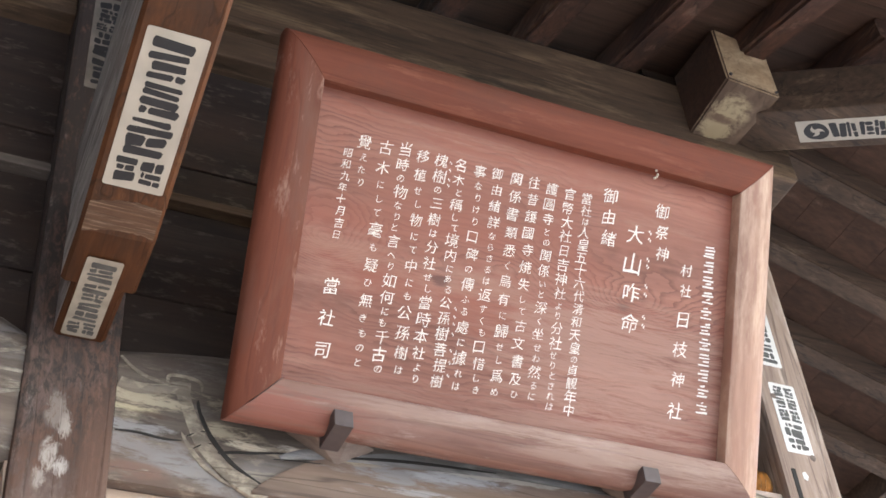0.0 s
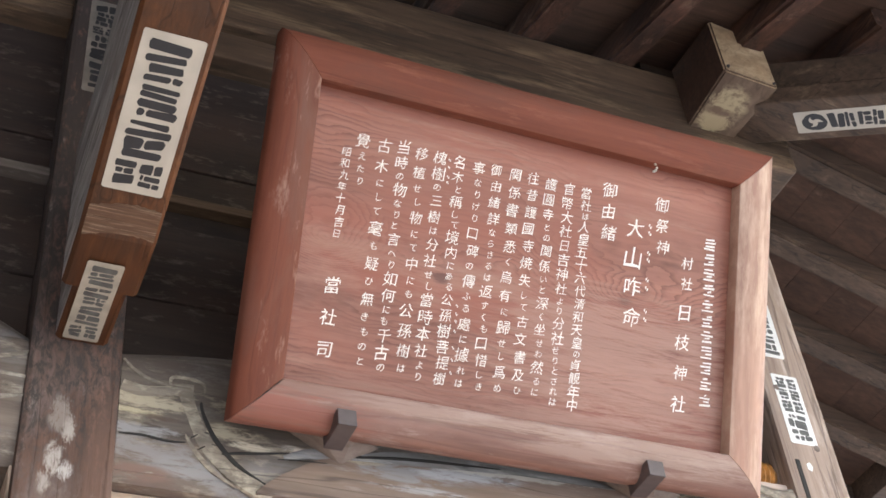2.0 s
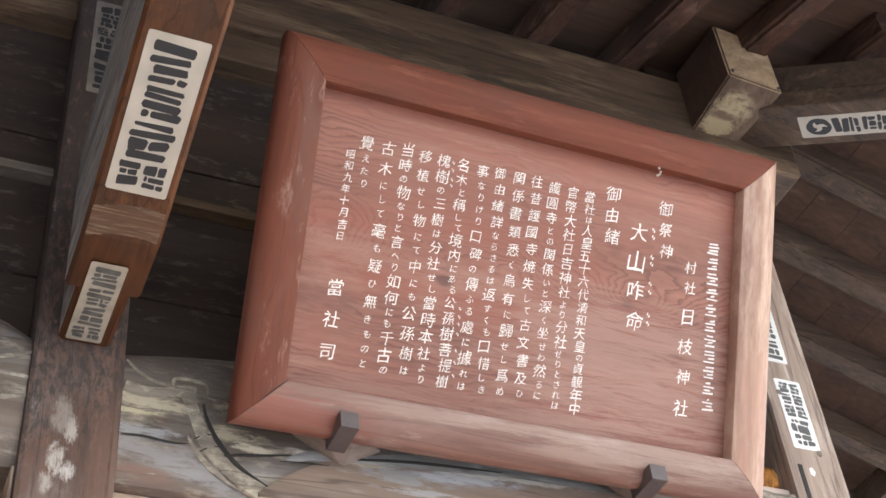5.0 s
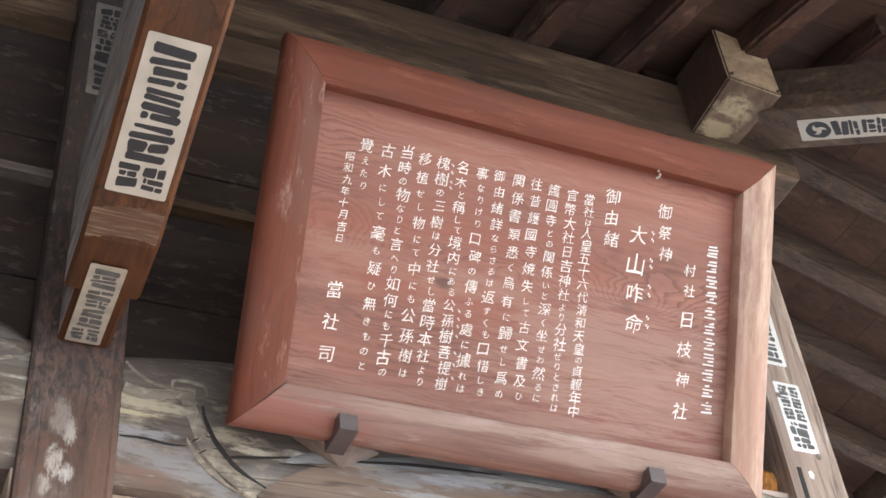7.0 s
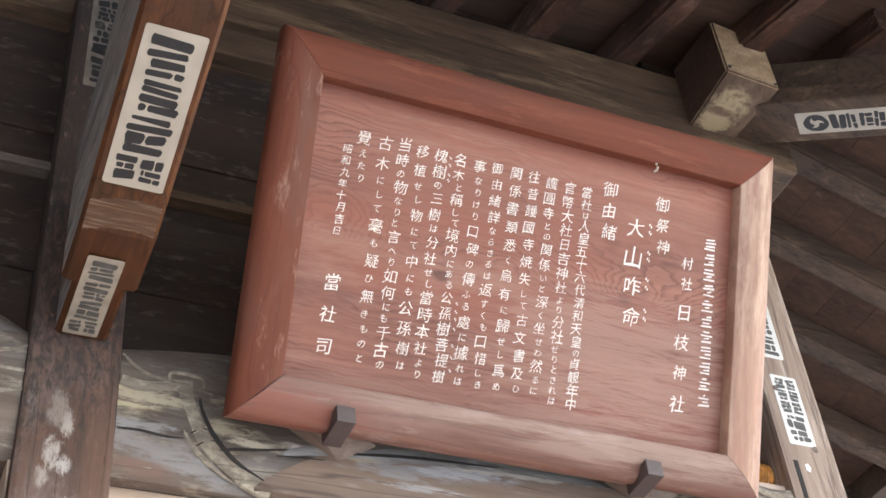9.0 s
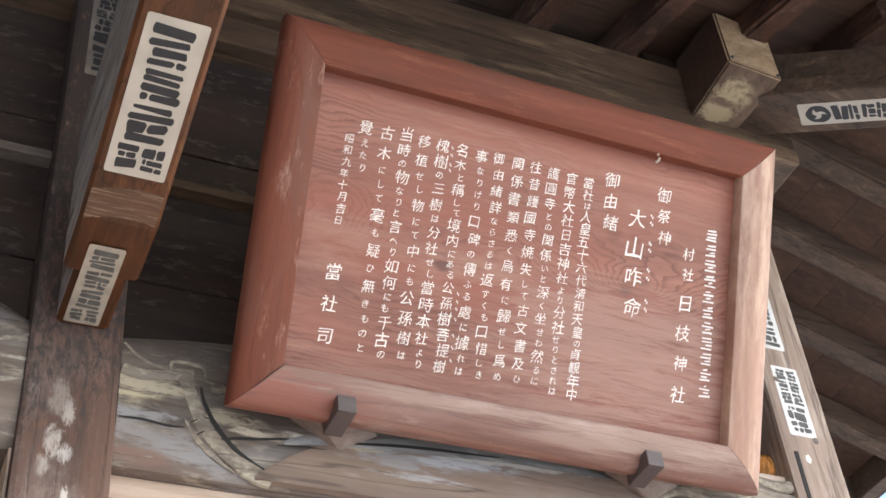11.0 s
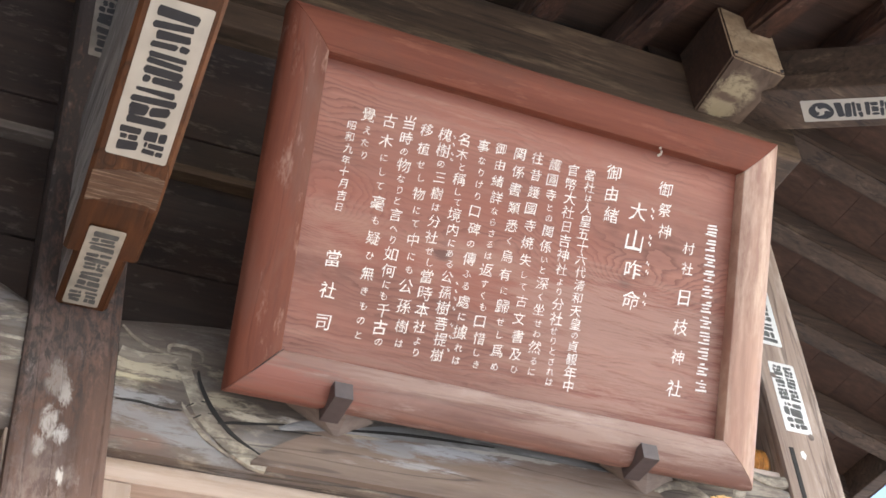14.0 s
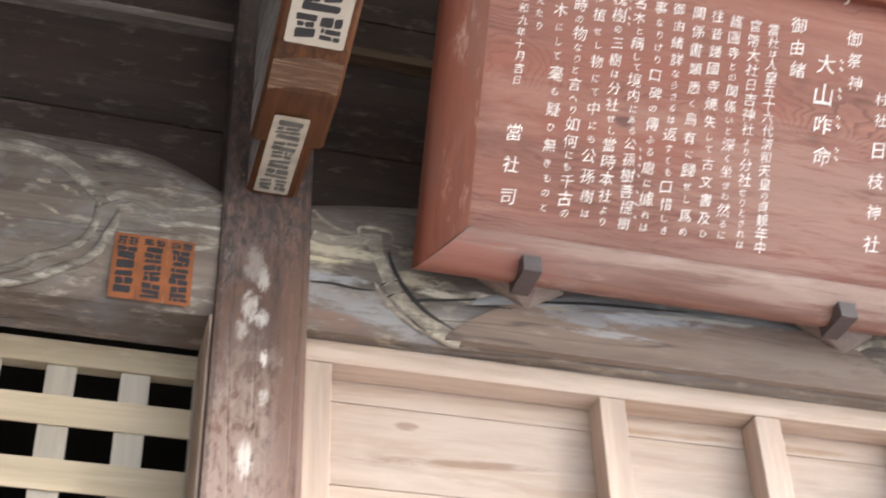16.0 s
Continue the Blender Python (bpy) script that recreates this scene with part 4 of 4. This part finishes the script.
COLUMNS = [
    (1.636, 0.526, 1.637, 0.478, 0.034, "村社"),
    (1.636, 0.410, 1.634, 0.197, 0.044, "日枝神社"),
    (1.563, 0.652, 1.568, 0.552, 0.041, "御祭神"),
    (1.493, 0.582, 1.498, 0.374, 0.056, "大山咋命"),
    (1.423, 0.658, 1.425, 0.557, 0.041, "御由緒"),
    (1.362, 0.637, 1.366, 0.151, 0.034, "當社は人皇五十六代清和天皇の貞観年中"),
    (1.317, 0.637, 1.316, 0.151, 0.034, "官幣大社日吉神社より分社せりとされは"),
    (1.272, 0.638, 1.273, 0.165, 0.034, "護圓寺との関係いと深く坐せわ然るに"),
    (1.226, 0.642, 1.230, 0.162, 0.034, "往昔護國寺焼失して古文書及ひ"),
    (1.183, 0.641, 1.184, 0.159, 0.035, "関係書類悉く烏有に歸せし爲め"),
    (1.138, 0.641, 1.139, 0.155, 0.034, "御由緒詳ならさるは返すくも口惜しき"),
    (1.095, 0.636, 1.095, 0.155, 0.035, "事なりけり口碑の傳ふる處に據れは"),
    (1.047, 0.639, 1.051, 0.157, 0.034, "名木と稱して境内にある公孫樹菩提樹"),
    (1.001, 0.638, 1.003, 0.153, 0.035, "槐樹の三樹は分社せし當時本社より"),
    (0.956, 0.637, 0.962, 0.165, 0.035, "移植せし物にて中にも公孫樹は"),
    (0.914, 0.643, 0.915, 0.159, 0.035, "当時の物なりと言へり如何にも千古の"),
    (0.870, 0.635, 0.871, 0.164, 0.035, "古木にして毫も疑ひ無きものと"),
    (0.823, 0.636, 0.824, 0.545, 0.034, "覺えたり"),
    (0.787, 0.603, 0.789, 0.421, 0.024, "昭和九年十月吉日"),
    (0.791, 0.311, 0.792, 0.175, 0.042, "當社司"),
]
glyphs = []
jit = random.Random(5)
for u0, v0, u1, v1, size, words in COLUMNS:
    kana = ["ぁ" <= c <= "ん" for c in words]
    weights = [0.68 if k else 1.0 for k in kana]
    unit = (v0 - v1) / (sum(weights) - (weights[0] + weights[-1]) / 2)
    v = v0 + unit * weights[0] / 2
    for c, k, wt in zip(words, kana, weights):
        data = bpy.data.curves.new("glyph", "FONT")
        data.body, data.resolution_u, data.align_x = c, 3, "CENTER"
        ob = bpy.data.objects.new("glyph", data)
        scene.collection.objects.link(ob)
        s = min(size * 0.93, unit * 1.02) * (0.62 if k else jit.uniform(0.9, 1.06))
        mid = v - unit * wt / 2
        along = (v0 - mid) / (v0 - v1)
        glyphs.append((ob, u0 + (u1 - u0) * along + jit.uniform(-0.002, 0.002), mid, s, jit.uniform(-0.05, 0.05), jit.uniform(0, 6)))
        v -= unit * wt
bpy.context.view_layer.update()
graph = bpy.context.evaluated_depsgraph_get()
for ob, u, v, s, lean, wob in glyphs:
    me = bpy.data.meshes.new_from_object(ob.evaluated_get(graph))
    bm = bmesh.new()
    bm.from_mesh(me)
    for p in bm.verts:
        a, b = p.co.x, p.co.y - 0.38
        # the unsteady hand of the brush
        a, b = a + 0.02 * math.sin(9 * b + wob) + 0.012 * math.sin(23 * a + wob), b + 0.024 * math.sin(8 * a + wob * 2) + 0.012 * math.sin(21 * b + wob)
        p.co = on_plaque(u + s * (a + 0.1 * b), v + s * (b + (0.07 + lean) * a), RECESS + 0.0012)
    bpy.data.meshes.remove(me)
    part("character", bm, WHITE_INK, panel)
for ob, *_ in glyphs:
    data = ob.data
    bpy.data.objects.remove(ob)
    bpy.data.curves.remove(data)
for k in range(11):
    bm = bmesh.new()
    strokes(bm, 1.6955 + 0.0006 * k, 0.584 - 0.0368 * k, 0.032, 0.029, 400 + k, lambda u, v, w: on_plaque(u, v, RECESS + 0.0008 + w))
    part("character", bm, WHITE_INK, panel)
# small reading marks beside the large name
readings = [(1.53, v, 1.0) for v in (0.593, 0.576, 0.528, 0.512, 0.465, 0.445, 0.392, 0.372)]
readings += [(1.021, v, 0.7) for v in (0.637, 0.62, 0.598, 0.585)] + [(1.071, v, 0.7) for v in (0.318, 0.3, 0.284, 0.262, 0.226, 0.2, 0.172)]
for u, v, f in readings:
    for q in range(2):
        bm = bmesh.new()
        du = 0.004 * q
        vs = [bm.verts.new(on_plaque(u + f * (du + a), v + f * (0.006 - 0.004 * q + b), RECESS + 0.0012)) for a, b in ((0, 0), (0.0035, 0.001), (0.0015, -0.006), (-0.001, -0.005))]
        bm.faces.new(vs)
        part("reading_mark", bm, WHITE_INK, panel)


bm = bmesh.new()
for a, b in ((0.0, 0.0), (0.004, -0.008), (0.002, -0.014), (-0.003, -0.018)):
    bmesh.ops.create_icosphere(bm, subdivisions=1, radius=0.0035, matrix=Matrix.Translation(on_plaque(1.511 + a, 0.729 + b, 0.001)))
part("hook", bm, PAPER, plaque, "small white hook in the top rail")

# ---- wooden cleats that carry the plaque ----
def cleat(x, apex):
    ob = thing("cleat", (x, -0.06, h(1.57)), "small grey-brown painted wooden cleat hooked under the plaque", "cleat", "cleats under the plaque")
    part("arm", cube(x - 0.02, x + 0.02, -0.16, -0.07, h(1.578), h(1.616), 0.0015), CLEAT, ob)
    bm = bmesh.new()
    for p in ((apex, -0.012, 1.583), (apex - 0.11, -0.012, 1.648), (apex + 0.085, -0.012, 1.64), (x - 0.045, -0.08, 1.62), (x + 0.045, -0.08, 1.62), (apex - 0.09, 0.0, 1.69), (apex + 0.08, 0.0, 1.69), (apex, 0.0, 1.583), (apex - 0.11, 0.0, 1.648), (apex + 0.085, 0.0, 1.64)):
        bm.verts.new((p[0], p[1], h(p[2])))
    bmesh.ops.convex_hull(bm, input=bm.verts)
    part("back_plate", bm, BACKING, ob, "pointed brown backing wedge")


cleat(0.843, 0.882)
cleat(1.552, 1.625)

# ---- panelled door bay below the carved beam ----
door = thing("panelled_door", (1.24, 0.06, 0.85), "pale new cedar panelled doors with narrow stiles", "door")
part("top_rail", cube(LX1, RX0, 0.035, 0.1, h(1.43), h(1.48), 0.003), DOOR, door)
for x0, x1 in ((LX1 + 0.001, 0.481), (1.045, 1.102), (1.4, 1.46), (1.755, 1.81), (1.99, RX0 - 0.001)):
    part("stile", cube(x0, x1, 0.037, 0.101, 0.852, h(1.429), 0.003), DOOR_Z, door)
z = 1.476
for k, step in enumerate((0.095, 0.182, 0.17, 0.19, 0.18, 0.19, 0.17, 0.19, 0.18, 0.19, 0.18)):
    if h(z) - step > 0.86:
        part("plank", cube(LX1, RX0, 0.103, 0.12, h(z - step) + 0.0015, h(z), 0.002), DOOR, door)
    z -= step

# ---- lattice door in the next bay ----
lattice = thing("lattice_door", (-0.6, 0.16, 0.85), "cream wooden lattice door with square openings", "door")
part("top_rail", cube(-1.58, LX0, 0.147, 0.18, h(1.42), h(1.474), 0.003), LATTICE, lattice)
part("stile", cube(0.226, LX0 + 0.03, 0.145, 0.182, 0.86, h(1.419), 0.003), LATTICE_Z, lattice)
# added pale sheet that stands for the lit left face of the post
part("jamb", cube(0.229, LX0 - 0.0005, -0.008, 0.1445, 0.86, h(1.478), 0.003), POST_PALE, lattice, "pale lining for the lit left face of the post")
for k in range(13):
    x = 0.142 - 0.1415 * k
    part("upright_bar", cube(x - 0.058, x - 0.001, 0.152, 0.176, 0.86, h(1.419), 0.002), LATTICE_Z, lattice)
for k in range(13):
    z = 1.3505 - 0.1345 * k
    if h(z) > 0.95:
        part("cross_bar", cube(-1.58, 0.2255, 0.146, 0.1515, h(z - 0.064), h(z), 0.002), LATTICE, lattice)

# ---- votive stickers ----
under_m = lambda x, y, z, s, c: (lambda u, v, w: (x + u, y - v * c, h(z) + v * s - w * c - 0.001))
sticker("white votive sticker with heavy black marks under the beam", under_m(0.334, -0.586, 1.8622, 0.306, 0.952), 0.112, 0.318, PAPER, BLACK_INK, [(1.1, 1), (0.85, 1), (1.05, 1), (0.68, 2)], 3)
sticker("yellowed votive sticker with faded marks under the beam", under_m(0.329, -0.152, 1.7765, 0.0, 1.0), 0.07, 0.24, OLD_PAPER, GREY_INK, [(1, 1), (0.9, 1), (1, 1), (0.6, 2)], 4)
front = lambda x, z, y=-0.0205: (lambda u, v, w: (x + u, y - w, h(z) + v))
sticker("white votive sticker with grey marks on the corner post", front(2.116, 1.957), 0.08, 0.215, BRIGHT_PAPER, GREY_INK, [(0.5, 2), (0.5, 2), (0.55, 2), (1.2, 1)], 5)
sticker("white votive sticker with dark marks on the corner post", front(2.098, 2.233), 0.082, 0.225, BRIGHT_PAPER, GREY_INK, [(1, 1), (1, 1), (1, 1)], 6)
sticker("shaded grey votive sticker on the dark post", front(0.312, 2.694), 0.077, 0.344, SHADED_PAPER, BLACK_INK, [(0.9, 1), (0.3, 2), (1, 1), (1, 1)], 7)
for k, x in enumerate((0.06, 0.112, 0.164)):
    sticker("orange votive sticker with black marks on the carved beam", front(x, 1.559, -0.014), 0.051, 0.152, ORANGE_PAPER, BLACK_INK, [(0.4, 2), (1, 1), (1, 1), (0.9 if k else 0.1, 1 if k else 0)], 8 + k, "row of orange stickers", 3)


def on_hip(u, v, w):
    return tuple(HIP_POSE @ Vector((0.49 + u, v - 0.037, -0.0155 - w)))


crest_slip = sticker("white votive sticker with a black round crest under the hip rafter", lambda u, v, w: on_hip(-v + 0.03, u, w), 0.094, 0.36, PAPER, BLACK_INK, [(0.95, 0), (1, 1), (1, 1), (1, 1)], 20)
# three commas whirling round one another
for k in range(3):
    bm = bmesh.new()
    last = None
    for i in range(25):
        f = i / 24
        a = radians(120 * k + 215 * f)
        rc, wd = 0.0165 + 0.0175 * min(1, f * 1.4), 0.0105 * (1 - f) ** 0.7 + 0.0009
        if f < 0.12:
            wd *= math.sqrt(1 - (1 - f / 0.12) ** 2) * 0.9 + 0.1
        pair = [bm.verts.new(on_hip(-0.094 + r * math.cos(a), 0.001 + r * math.sin(a), 0.0007 + 0.0001 * k)) for r in (max(rc - wd, 0.002), min(rc + wd, 0.0375))]
        if last:
            bm.faces.new((last[0], last[1], pair[1], pair[0]))
        last = pair
    part("crest_comma", bm, BLACK_INK, crest_slip)

# ---- orange ornament at the end of the beam, warm sunlight in its colour ----
orn = thing("orange_ornament", (2.0, 0.05, h(1.722)), "small orange carved ornament on the beam end", "ornament")
bm = bmesh.new()
loft(bm, [[(1.965 + 0.036 * t + 0.002, 0.05 - r * math.cos(a), h(1.736) + 0.042 + 1.15 * r * math.sin(a)) for a in [k * math.pi / 6 for k in range(12)]] for t, r in ((-0.6, 0.026), (-0.4, 0.037), (-0.2, 0.031), (0.0, 0.037), (0.2, 0.031), (0.4, 0.037), (0.6, 0.031), (0.8, 0.037), (1.0, 0.031), (1.2, 0.037), (1.4, 0.031), (1.6, 0.037), (1.8, 0.031), (2.0, 0.026))])
part("carved_roll", bm, SUNLIT_WOOD, orn, smooth=True)
# added pale strip that paints the lit top edge of the beam
part("ledge", cube(1.9, RX0 - 0.001, 0.006, 0.11, h(1.72), h(1.736), 0.002), DOOR, orn, "pale strip for the lit front edge of the beam")
